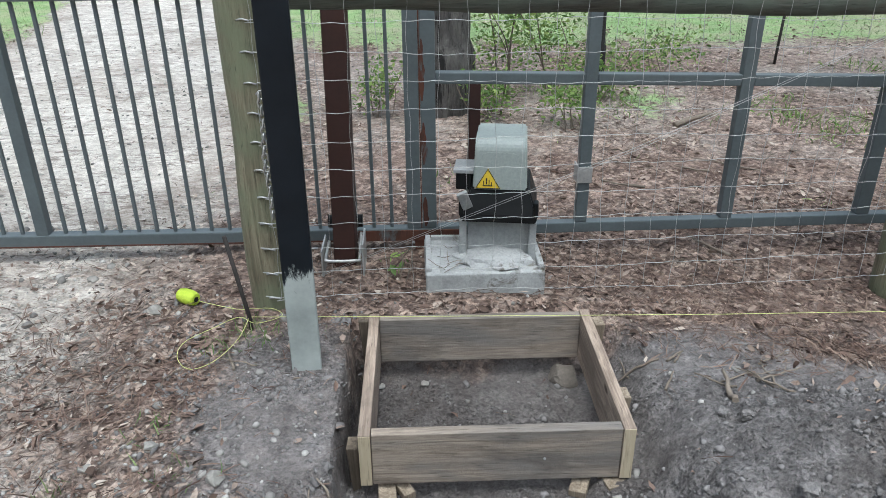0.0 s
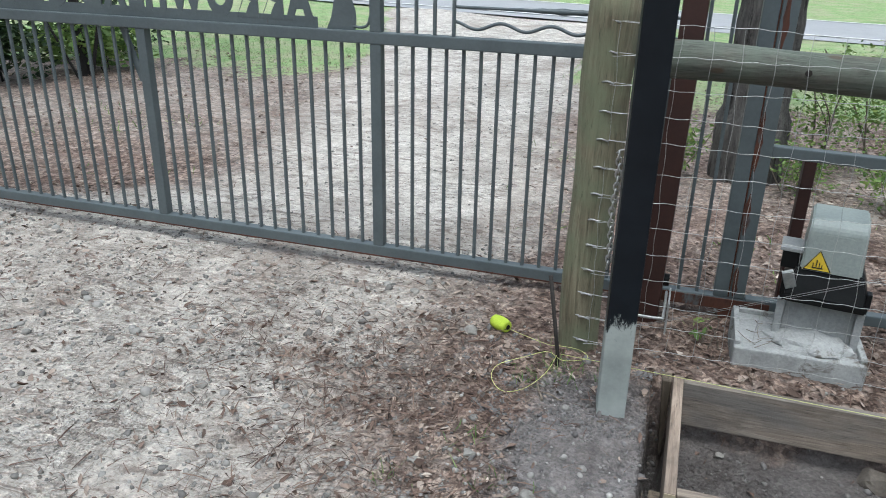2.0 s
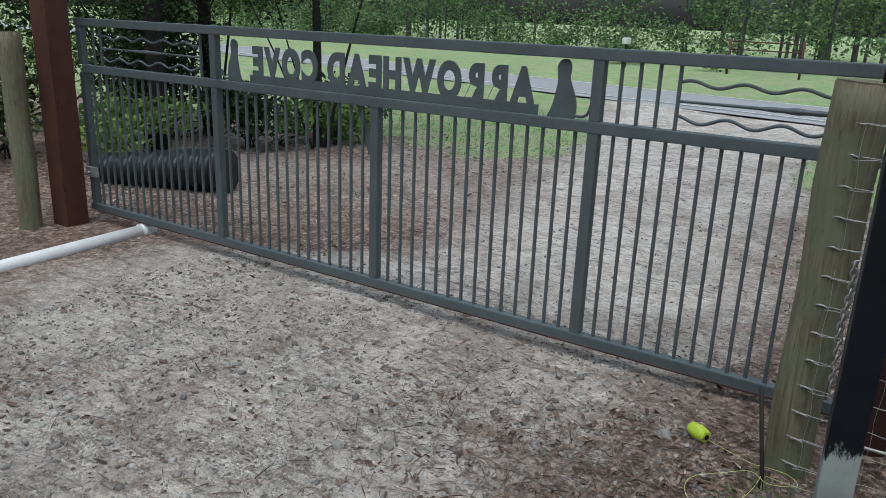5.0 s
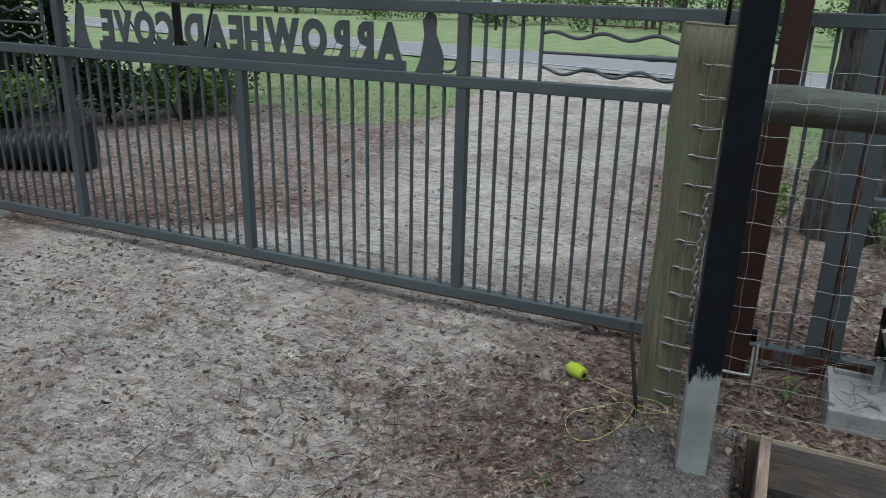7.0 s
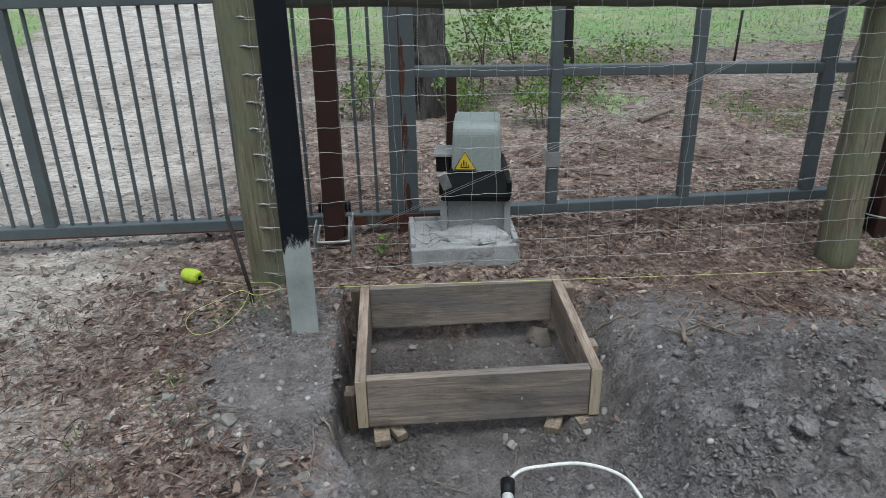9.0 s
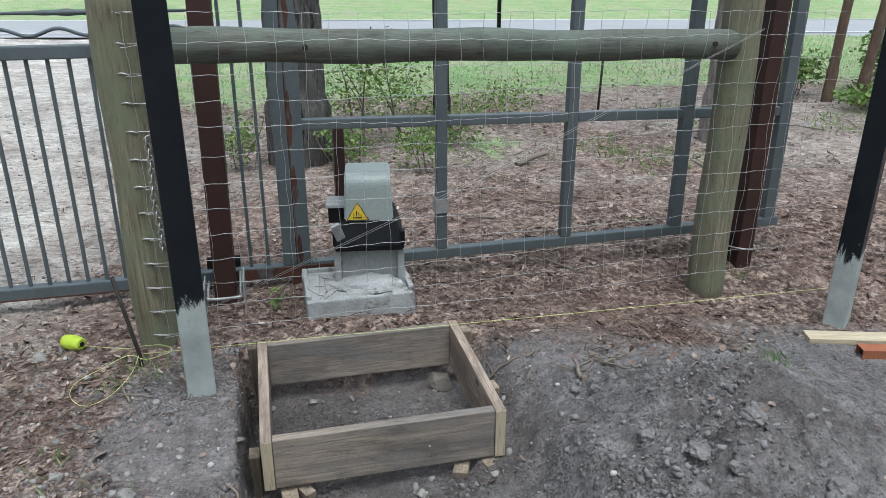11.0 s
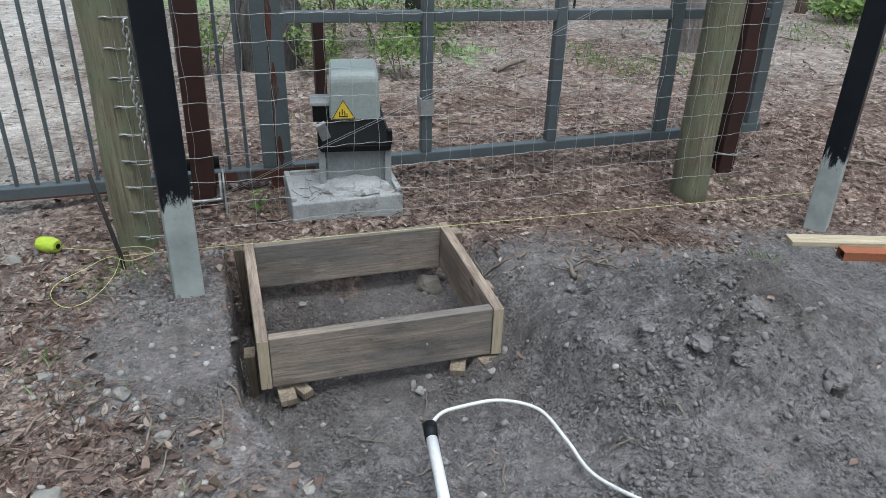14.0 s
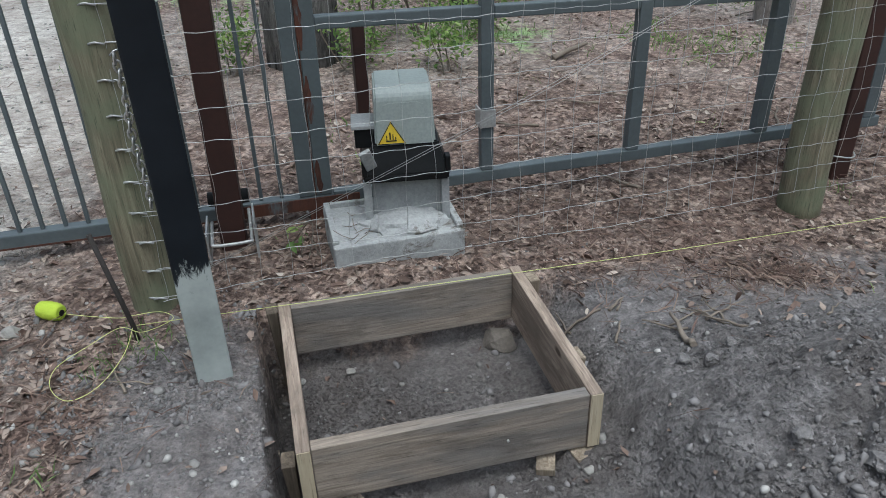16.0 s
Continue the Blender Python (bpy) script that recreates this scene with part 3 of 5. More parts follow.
def build_road():
    v, f, L = [], [], []
    n = 80
    for k in range(n + 1):
        x = -150 + 300 * k / n
        y = 15.8 - 0.22 * x
        for o, z in ((0.0, 0.02), (0.3, 0.04), (1.9, 0.06), (3.5, 0.04), (3.8, 0.02)):
            v.append((x + o * 0.215, y + o * 0.977, -0.10 + z))
    for k in range(n):
        for j in range(4):
            f.append((k * 5 + j, k * 5 + 5 + j, k * 5 + 6 + j, k * 5 + 1 + j))
    ob = tagged(new("road", mesh_of("road", v, f, ASPHALT)), "grey asphalt country road with a white edge line", "road", kind="structure")
    for o, w in ((0.4, 0.11), (3.3, 0.11)):
        v, f = [], []
        for k in range(n + 1):
            x = -150 + 300 * k / n
            y = 15.8 - 0.22 * x
            for q in (o, o + w):
                v.append((x + q * 0.215, y + q * 0.977, -0.10 + 0.058))
        for k in range(n):
            f.append((2 * k, 2 * k + 2, 2 * k + 3, 2 * k + 1))
        part("edge_line", mesh_of("edge_line", v, f, LINE), parent=ob, label="white painted edge line")


build_road()

# ---- the sliding gate ----
GY = 3.607


def letter_mesh(ch, bold=0.015):
    cu = bpy.data.curves.new("letter", "FONT")
    cu.body, cu.size, cu.extrude, cu.offset = ch, 0.27, 0.004, bold
    ob = new("letter", cu)
    me = bpy.data.meshes.new_from_object(ob.evaluated_get(bpy.context.evaluated_depsgraph_get()))
    bpy.data.objects.remove(ob)
    me.materials.append(GATE)
    return me


def flat_plate(outline, thick, bm=None):
    b = bmesh.new()
    vs = [b.verts.new((x, -thick / 2, z)) for x, z in outline]
    f = b.faces.new(vs)
    r = bmesh.ops.extrude_face_region(b, geom=[f])
    bmesh.ops.translate(b, verts=[g for g in r["geom"] if isinstance(g, bmesh.types.BMVert)], vec=(0, thick, 0))
    bmesh.ops.recalc_face_normals(b, faces=b.faces[:])
    return b


def ornament(mirror=1):
    """A plain tapering cut-out plate with a round top and a curled strip at its foot."""
    side = [(-0.085, 0.0), (-0.06, 0.055), (-0.045, 0.12), (-0.035, 0.18), (-0.04, 0.225), (-0.04, 0.26), (-0.015, 0.288), (0.02, 0.284), (0.034, 0.25), (0.03, 0.2), (0.045, 0.16), (0.068, 0.1), (0.074, 0.05), (0.068, 0.0)]
    body = flat_plate([(p.x, p.y) for p in smooth_curve([(x, z, 0) for x, z in side], 4)], 0.008)
    curl = tube(smooth_curve([(0.06, 0, 0.02), (0.10, 0, 0.015), (0.135, 0, 0.03), (0.15, 0, 0.075)], 6), 0.0075, 6)
    b = join(body, curl)
    bmesh.ops.transform(b, matrix=Matrix.Diagonal((mirror, 1, 1, 1)), verts=b.verts)
    bmesh.ops.recalc_face_normals(b, faces=b.faces[:])
    return b


def build_gate():
    g = thing("sliding_gate", "grey painted steel sliding gate with cut-out lettering", "gate", at=(0, GY, 0))
    d, h = 0.029, 0.029
    part("bottom_rail", boxed(-5.69, 0.55, -d, d, -0.022, 0.037, 0.006), GATE, g)
    part("rust_edge", boxed(-5.6, 0.4, -d - 0.0015, -d + 0.02, -0.0245, -0.016, 0.001), RUST, g, "rusty lower edge of the bottom rail")
    part("top_rail", boxed(-5.69, 3.30, -d, d, 1.452, 1.51, 0.006), GATE, g)
    part("middle_rail", boxed(-5.63, 0.42, -d, d, 1.1, 1.158, 0.006), GATE, g)
    tail = pose(0.55, 0, 0.018, 0, -0.55, 0)
    part("tail_bottom_rail", boxed(0.001, 2.74, -d + 0.002, d - 0.002, -0.026, 0.026, 0.006), GATE, g, m=tail)
    for x, w, z0, z1 in ((-5.645, 0.056, 0.037, 1.1), (-4.095, 0.058, 0.037, 1.1), (-2.695, 0.058, 0.037, 1.1), (-1.322, 0.058, 0.037, 1.1)):
        part("upright", boxed(x - w / 2, x + w / 2, -d + 0.003, d - 0.003, z0, z1), GATE, g)
        if x != -2.695:
            part("upright", boxed(x - w / 2, x + w / 2, -d + 0.003, d - 0.003, 1.158, 1.452), GATE, g)
    for x, w in ((1.24, 0.056), (1.945, 0.058), (2.617, 0.066), (3.225, 0.07)):
        part("upright", boxed(x - w / 2, x + w / 2, -d + 0.004, d - 0.004, 0.045 + 0.0096 * (x - 0.55), 1.452), GATE, g)
    part("upright", boxed(0.405, 0.47, -d, d, 0.038, 1.452), GATE, g)
    part("upright", boxed(0.478, 0.545, -d, d, 0.038, 1.452), GATE, g)
    # a galvanised tie bracket on the first tail upright
    part("tie_bracket", join(boxed(1.205, 1.275, -d - 0.004, -d + 0.002, 0.255, 0.335, 0.002), boxed(1.2, 1.206, -d - 0.02, d, 0.26, 0.345, 0.001)), GALV, g, "bright galvanised tie bracket")
    edge = random.Random(4)
    for z0, z1, x, w in ((0.05, 0.2, 0.492, 0.022), (0.36, 0.56, 0.488, 0.022), (0.66, 0.93, 0.484, 0.02), (1.19, 1.45, 0.5, 0.02)):
        k = 9
        streak = [(x - w * math.sin(math.pi * (q + 0.6) / k) * edge.uniform(0.35, 0.75), z0 + (z1 - z0) * q / (k - 1)) for q in range(k)]
        streak += [(x + w * math.sin(math.pi * (k - q - 0.4) / k) * edge.uniform(0.35, 0.95) + 0.002, z1 - (z1 - z0) * q / (k - 1)) for q in range(k)]
        part("rust_streak", flat_plate(streak, 0.003), RUST, g, "red-brown rust streak between two uprights", m=pose(0, -d - 0.0008, 0))
    part("seam_weld", boxed(0.4715, 0.4765, -d + 0.004, -d + 0.02, 0.038, 1.45, 0.001), RUST, g)
    part("rust_foot", boxed(0.44, 0.52, -d, d, -0.16, -0.0235, 0.003), RUST, g, "rusty bracket under the rail")
    part("rusty_rail_length", boxed(0.15, 0.66, -d - 0.004, -d + 0.003, -0.024, 0.03, 0.002), RUST, g, "rusty stretch of the bottom rail")
    for a, b2 in ((0.546, 1.211), (1.269, 1.915), (1.975, 2.583), (2.651, 3.188)):
        part("tail_rail", boxed(a, b2, -d + 0.002, d - 0.002, -0.025, 0.025, 0.005), GATE, g, m=pose(0.9, 0, 0.750, 0, 1.25, 0) @ pose(-0.9, 0, 0))
    # pickets, evenly set in each bay with a wider step beside the uprights
    picket = bpy.data.meshes.new("picket")
    pb = boxed(-0.008, 0.008, -0.008, 0.008, 0.037, 1.1, 0.002, seg=1)
    pb.to_mesh(picket)
    pb.free()
    picket.materials.append(GATE)
    for first, last, n in ((-5.54, -4.2, 16), (-3.99, -2.8, 14), (-2.592, -1.424, 14), (-1.222, 0.331, 19)):
        for k in range(n):
            part("picket", picket, parent=g, m=pose(first + (last - first) * k / (n - 1), 0, 0))
    short = bpy.data.meshes.new("short_picket")
    pb = boxed(-0.008, 0.008, -0.008, 0.008, 1.158, 1.452, 0.002, seg=1)
    pb.to_mesh(short)
    pb.free()
    short.materials.append(GATE)
    for x in (-1.211, -1.118, -1.025, -0.93, 0.108, 0.205, 0.302, -5.49, -5.395, -4.24):
        part("picket", short, parent=g, m=pose(x, 0, 0))
    # wavy bars
    for x0, x1 in ((-0.92, 0.10), (-5.39, -4.25)):
        for z, amp, ph in ((1.375, 0.013, 0.4), (1.212, 0.016, 2.0)):
            pts = [(x0 + (x1 - x0) * k / 60, 0, z + amp * math.sin(ph + (x1 - x0) * k / 60 * 2 * math.pi / 0.235)) for k in range(61)]
            part("wavy_bar", tube(pts, 0.0085, 6), GATE, g, "wavy flat bar")
        pts = [(x0 + (x1 - x0) * k / 40, 0, 1.293) for k in range(41)]
        rad = [0.0075 + 0.010 * math.exp(-((k - 20) / 5) ** 2) * (0.75 + 0.25 * math.cos(k * 1.6)) for k in range(41)]
        part("twisted_bar", tube(pts, rad, 6), GATE, g, "forged twisted bar")
    # lettering, cut to be read from the road
    part("letter_plate", boxed(-3.76, -1.64, -0.0025, 0.0025, 1.1585, 1.212, 0), GATE, g)
    words, span = "ARROWHEAD COVE", (-1.66, -3.73)
    made = [(ch, None if ch == " " else letter_mesh(ch)) for ch in words]
    width = [0.075 if me is None else max(v.co.x for v in me.vertices) - min(v.co.x for v in me.vertices) for ch, me in made]
    gap = 0.022
    total = sum(width) + gap * (len(words) - 1)
    s = (span[0] - span[1]) / total
    x = span[0]
    for (ch, me), w in zip(made, width):
        if me:
            lo = min(v.co.x for v in me.vertices)
            part("letter", me, parent=g, m=pose(x + lo * s, 0, 1.205, 90, 0, 180) @ Matrix.Diagonal((s, 0.96, 1, 1)))
        x -= (w + gap) * s
    part("ornament", ornament(1), GATE, g, "plain cut-out ornament plate", m=pose(-1.505, 0, 1.158))
    part("ornament", ornament(-1), GATE, g, "plain cut-out ornament plate", m=pose(-3.905, 0, 1.158) @ Matrix.Diagonal((0.85, 1, 0.94, 1)))
    # brace behind the lettering
    part("brace", boxed(-0.02, 0.02, -0.004, 0.004, -0.17, 0.17, 0.001), GATE, g, "flat diagonal brace", m=pose(-2.80, 0.02, 0.97, 0, -18, 0))
    part("latch", join(boxed(-5.66, -5.53, -0.06, -0.034, 0.27, 0.35, 0.004), tube([(-5.6, -0.06, 0.31), (-5.6, -0.09, 0.31)], 0.012, 10)), GALV, g, "galvanised latch plate")


build_gate()

# ---- posts, rail and wire fence ----


def square_post(name, x, y, z0, z1, w, material, label, rz=0.0, lean=(0, 0), group="", cap=True):
    t = thing(name, label, "post", group, at=(x, y, z0), rz=rz)
    t.matrix_basis = pose(x, y, z0, lean[0], lean[1], rz)
    h = w / 2
    part("shaft", boxed(-h, h, -h, h, -0.25, z1 - z0, 0.008, seg=3), material, t)
    part("cap", boxed(-h - 0.003, h + 0.003, -h - 0.003, h + 0.003, z1 - z0, z1 - z0 + 0.012, 0.003), material, t)
    return t


square_post("steel_post", 0.046, 2.566, 0.0, 2.25, 0.104, BLACKPOST, "square steel post painted black above bare galvanised foot", 8, group="black steel posts")
square_post("steel_post", 3.115, 2.805, -0.19, 2.1, 0.106, BLACKPOST, "square steel post painted black above bare galvanised foot", 38, (0, 3.0), group="black steel posts")
square_post("gate_guide_post", 0.118, 3.43, -0.08, 2.1, 0.10, RED, "red-brown primed steel guide post with roller bracket", -2, (0, 1.0), group="red guide posts")
square_post("gate_guide_post", 2.965, 3.45, -0.12, 2.1, 0.10, RED, "red-brown primed steel guide post beside the gate tail", 3, group="red guide posts")
square_post("gate_back_post", 0.735, 3.80, -0.10, 0.70, 0.055, RED, "short red-brown steel post behind the gate", 4)
square_post("gate_catch_post", -5.70, 3.40, -0.12, 2.1, 0.19, CATCH, "thick red-brown catch post where the gate closes", 2)


def round_post(name, x, y, z0, z1, r0, r1, material, label, lean=(0.0, 0.0), seed=0):
    n = 14
    pts = [(x + lean[0] * k / n + 0.006 * math.sin(k * 0.9 + seed), y + lean[1] * k / n, z0 - 0.2 + (z1 - z0 + 0.2) * k / n) for k in range(n + 1)]
    b = tube([(p[0] - x, p[1] - y, p[2] - z0) for p in pts], [r0 + (r1 - r0) * k / n for k in range(n + 1)], 28, wobble=0.03, seed=seed)
    bmesh.ops.bevel(b, geom=[e for e in b.edges if len(e.link_faces) == 2 and any(len(f.verts) > 4 for f in e.link_faces) and e.verts[0].co.z > 0.5], offset=0.008, segments=2, affect="EDGES")
    t = thing(name, label, "post", "round wooden fence posts", at=(x, y, z0))
    part("log", b, material, t)
    return t


WP1 = (-0.155, 3.03)
WP2 = (2.61, 3.22)
round_post("fence_post", *WP1, 0.0, 1.47, 0.083, 0.1, POST, "weathered greenish round wooden fence post with wire staples", (0.025, 0.0), 1)
round_post("fence_post", *WP2, -0.08, 1.95, 0.096, 0.088, POST, "weathered round wooden fence post with mossy foot", (0.02, 0.0), 2)
round_post("fence_post", -5.83, 3.14, -0.12, 1.4, 0.085, 0.085, POST, "weathered round wooden fence post beside the catch post", (0.0, 0.0), 3)
b = tube([(0.02 + 2.54 * k / 16, 3.035 + 0.155 * k / 16, 1.205 - 0.08 * k / 16 + 0.004 * math.sin(k)) for k in range(17)], [0.068 + 0.003 * math.sin(k * 1.7) for k in range(17)], 24, wobble=0.03, seed=5)
top = thing("fence_rail", "green-stained round wooden rail between two posts", "fence rail")
part("log", b, BEAM, top)
for x, y, z in ((0.55, 3.003, 1.19), (2.42, 3.11, 1.14)):
    part("nail_head", tube([(x, y - 0.008, z), (x, y + 0.01, z)], 0.012, 8), REBAR, top, "rusty nail head")

# woven wire
WZ = [0.03 + 0.1085 * k for k in range(13)]


def wire_y(x):
    """The netting runs from the first wooden post to the second and bellies a little."""
    return 2.945 + 0.18 * max(0.0, x + 0.1) / 2.7


def build_netting():
    f = thing("wire_fence", "galvanised woven wire netting sagging between wooden posts", "wire fence")
    xs = [-0.10 + 0.107 * k for k in range(30)]
    for zi, z in enumerate(WZ):
        pts = []
        for k in range(160):
            x = -0.115 + 3.25 * k / 159
            zz = z - 0.05 * max(0, x) / 2.6 + 0.0022 * math.sin(x * 58.7 + zi) + 0.006 * math.sin(x * 3.1 + zi * 1.7) + 0.003 * math.sin(x * 11 + zi * 4)
            pts.append((x, wire_y(x) - 0.012 + 0.012 * math.sin(x * 2.3 + zi), zz))
        part("line_wire", tube(pts, 0.0013, 4, False), GALV, f)
    for xi, x in enumerate(xs):
        pts = []
        for k in range(40):
            z = WZ[0] + (WZ[-1] - WZ[0]) * k / 39
            xx = x + 0.003 * math.sin(z * 29 + xi) + 0.004 * math.sin(z * 7 + xi * 2.1)
            pts.append((xx, wire_y(xx) - 0.012 + 0.012 * math.sin(xx * 2.3 + z * 9), z - 0.05 * max(0, xx) / 2.6))
        part("stay_wire", tube(pts, 0.001, 4, False), GALV, f)
    # wire ends twisted back round the post
    for z in WZ:
        x = -0.115
        pts = smooth_curve([(0.06, 2.975, z - 0.01), (-0.03, 2.945, z), (-0.10, 2.944, z + 0.003), (-0.145, 2.942, z + 0.006), (-0.16, 2.944, z + 0.01), (-0.12, 2.937, z + 0.008)], 5)
        part("wire_tail", tube(pts, 0.0013, 5), GALV, f)
        part("staple_knot", tube([(-0.145, 2.938, z + 0.004), (-0.125, 2.934, z + 0.008), (-0.10, 2.936, z)], 0.0036, 6), GALV, f)
    # diagonal brace wires
    for o in (0.0, 0.006):
        part("brace_wire", tube([(0.06, 2.93, 0.13 + o), (1.3, 2.98, 0.62 + o * 2), (2.66, 3.10, 1.20 + o)], 0.0009, 5), GALV, f)


build_netting()

# string line, spool, rebar pin
t = thing("string_line", "taut yellow mason's string between the posts", "string")
part("line", tube([(-0.195, 2.80, 0.03), (0.5, 2.74, 0.05), (1.6, 2.73, 0.035), (3.03, 2.80, -0.02)], 0.0012, 5), TWINE, t)
part("loose_loop", tube(smooth_curve([(-0.45, 2.99, 0.0), (-0.36, 2.93, 0.012), (-0.25, 2.86, 0.03), (-0.20, 2.83, 0.05), (-0.12, 2.86, 0.03), (-0.08, 2.82, 0.02), (-0.17, 2.77, 0.02),
                                       (-0.24, 2.80, 0.03), (-0.33, 2.76, 0.01), (-0.42, 2.68, 0.0), (-0.42, 2.58, 0.0), (-0.36, 2.51, -0.005), (-0.28, 2.55, 0.0), (-0.22, 2.68, 0.01), (-0.20, 2.81, 0.03)], 8), 0.0012, 5), TWINE, t)
t = thing("rebar_pin", "rusty steel rebar pin leaning in the dirt", "rebar")
part("bar", tube([(-0.195, 2.80, -0.12), (-0.2, 2.80, 0.03), (-0.255, 2.81, 0.37)], 0.0085, 8), REBAR, t)


def build_spool():
    t = thing("twine_spool", "neon yellow spool of mason's twine lying on the ground", "string spool", at=(-0.49, 3.0, gz(-0.49, 3.0) + 0.032), rz=-32)
    pts, rad = [], []
    for k in range(17):
        u = k / 16
        pts.append((-0.046 + 0.092 * u, 0, 0))
        rad.append(0.022 + 0.0098 * math.sin(math.pi * u) ** 0.5 + 0.0012 * (k % 2))
    part("twine", tube(pts, rad, 20), SPOOL, t)
    # Solid black bar; the dark of a hollow core is put into its colour.
    part("core", tube([(-0.048, 0, 0), (0.048, 0, 0)], 0.011, 14), BLACK, t, "solid black core painted as the shade of a hollow")


build_spool()

# chain on the black post
def build_chain():
    t = thing("chain", "dull steel chain hanging beside the black post", "chain", at=(-0.028, 2.62, 0.95))
    pts = [(0.0095 * math.cos(a), 0, -0.0135 + 0.0165 * math.sin(a)) for a in [2 * math.pi * k / 12 for k in range(12)]]
    pts = pts + [pts[0]]
    lm = bpy.data.meshes.new("link")
    tb = tube(pts, 0.0035, 6, False)
    tb.to_mesh(lm)
    tb.free()
    lm.materials.append(CHAIN)
    for k in range(19):
        part("link", lm, parent=t, m=pose(0.004 * math.sin(k * 0.5), 0, -0.0225 * k, 4, 0, 0 if k % 2 else 88))
    part("hook", tube([(0.03, 0.01, 0.01), (0.0, -0.005, 0.004), (-0.01, -0.006, -0.006)], 0.003, 6), CHAIN, t)


build_chain()

# roller bracket on the guide post
t = thing("roller_bracket", "galvanised bracket loop at the guide post's foot", "bracket", at=(0.118, 3.33, -0.02))
part("loop", tube(smooth_curve([(-0.075, 0.12, 0.06), (-0.075, -0.03, 0.05), (-0.06, -0.055, 0.045), (0.06, -0.055, 0.045), (0.075, -0.03, 0.05), (0.075, 0.12, 0.10)], 6), 0.007, 8), GALV, t)
part("side_plate", boxed(-0.095, -0.087, -0.05, 0.13, -0.05, 0.09, 0.002), GALV, t)
part("side_plate", boxed(0.087, 0.095, -0.05, 0.13, -0.05, 0.12, 0.002), GALV, t)
part("base_plate", boxed(-0.095, 0.095, -0.06, 0.13, -0.06, -0.05, 0.002), GALV, t)
part("roller", tube([(-0.08, 0.19, 0.13), (0.08, 0.19, 0.13)], 0.03, 16), BLACK, t)

# ---- gate operator ----


def build_operator():
    pad = thing("concrete_pad", "dirty cast concrete pad littered with straw", "concrete pad", at=(0.735, 3.15, 0))
    b = boxed(-0.25, 0.25, -0.105, 0.26, -0.14, 0.068, 0.012, seg=3)
    bmesh.ops.subdivide_edges(b, edges=b.edges[:], cuts=3, use_grid_fill=True)
    for v in b.verts:
        v.co.z += 0.012 * (float(vnoise([v.co.x], [v.co.y], 9, 77)[0])) if v.co.z > 0 else 0
        v.co.x += 0.01 * float(vnoise([v.co.z], [v.co.y], 12, 78)[0])
    part("slab", b, CONCRETE, pad)
    for x0, x1, y0, y1, z1 in ((0.222, 0.248, -0.09, 0.25, 0.092), (-0.248, -0.224, -0.08, 0.25, 0.086), (-0.222, 0.22, 0.225, 0.25, 0.086)):
        rim = boxed(x0, x1, y0, y1, 0.06, z1, 0.005)
        bmesh.ops.subdivide_edges(rim, edges=[e for e in rim.edges if e.calc_length() > 0.1], cuts=6)
        for v in rim.verts:
            v.co.z += 0.008 * float(vnoise([v.co.x * 3], [v.co.y * 3], 9, 79)[0])
        part("edge_rim", rim, CONCRETE, pad)
    straw = random.Random(31)
    for k in range(22):
        x, y, a = straw.uniform(-0.21, 0.2), straw.uniform(-0.08, 0.18), straw.uniform(0, 6.28)
        ln = straw.uniform(0.03, 0.12)
        p = [(x + ln * (u - 0.5) * math.cos(a) + 0.01 * math.sin(u * 3 + k), y + ln * (u - 0.5) * math.sin(a), 0.077 + 0.03 * u * straw.random()) for u in (0, 0.33, 0.66, 1)]
        tagged(part("straw", tube([(q[0] + 0.735, q[1] + 3.15, q[2]) for q in p], 0.0014, 5), STICK, None), "dry grey straw lying on the concrete pad", "straw", "straw on the pad")
    op = thing("gate_operator", "grey slide gate motor with yellow warning label", "gate motor", at=(0.808, 3.245, 0.02), rz=-8)
    heap = bmesh.new()
    bmesh.ops.create_icosphere(heap, subdivisions=3, radius=1)
    for v in heap.verts:
        v.co = Vector((v.co.x * 0.17, v.co.y * 0.12, v.co.z * 0.05)) * (1 + 0.25 * noise.noise(v.co * 3))
    part("concrete_fill", heap, CONCRETE, pad, "rough heaped concrete round the motor foot", m=pose(0.05, 0.03, 0.065))
    ped = boxed(-0.135, 0.135, -0.04, 0.2, 0.0, 0.232, 0.004)
    part("pedestal", ped, ALU, op)
    for x in (-0.168, 0.128):
        part("side_flange", boxed(x, x + 0.03, -0.075, -0.042, -0.004, 0.225, 0.003), ALU, op)
    base = bmesh.new()
    prof = [(-0.16, -0.095, 0.228), (0.155, -0.095, 0.228), (0.155, 0.2, 0.228), (-0.16, 0.2, 0.228)]
    up = [(-0.165, -0.105, 0.262), (0.158, -0.105, 0.262), (0.158, 0.21, 0.262), (-0.165, 0.21, 0.262)]
    tp = [(-0.122, -0.066, 0.375), (0.122, -0.066, 0.375), (0.122, 0.19, 0.375), (-0.122, 0.19, 0.375)]
    rings = [[base.verts.new(p) for p in r] for r in (prof, up, tp)]
    for r0, r1 in zip(rings, rings[1:]):
        for k in range(4):
            base.faces.new((r0[k], r0[(k + 1) % 4], r1[(k + 1) % 4], r1[k]))
    base.faces.new(rings[0][::-1])
    base.faces.new(rings[-1])
    bmesh.ops.bevel(base, geom=base.edges[:], offset=0.006, segments=2, affect="EDGES")
    part("motor_base", base, BLACK, op, "black moulded lower housing")
    for x in (-0.168, 0.142):
        part("base_lug", boxed(x, x + 0.02, -0.108, -0.06, 0.262, 0.325, 0.005), BLACK, op)
    # cover with rounded front and back top edges
    c = bmesh.new()
    w0, w1, z0, z1 = 0.112, 0.103, 0.372, 0.584
    outline = [(-0.078, z0), (-0.072, z1 - 0.062)]
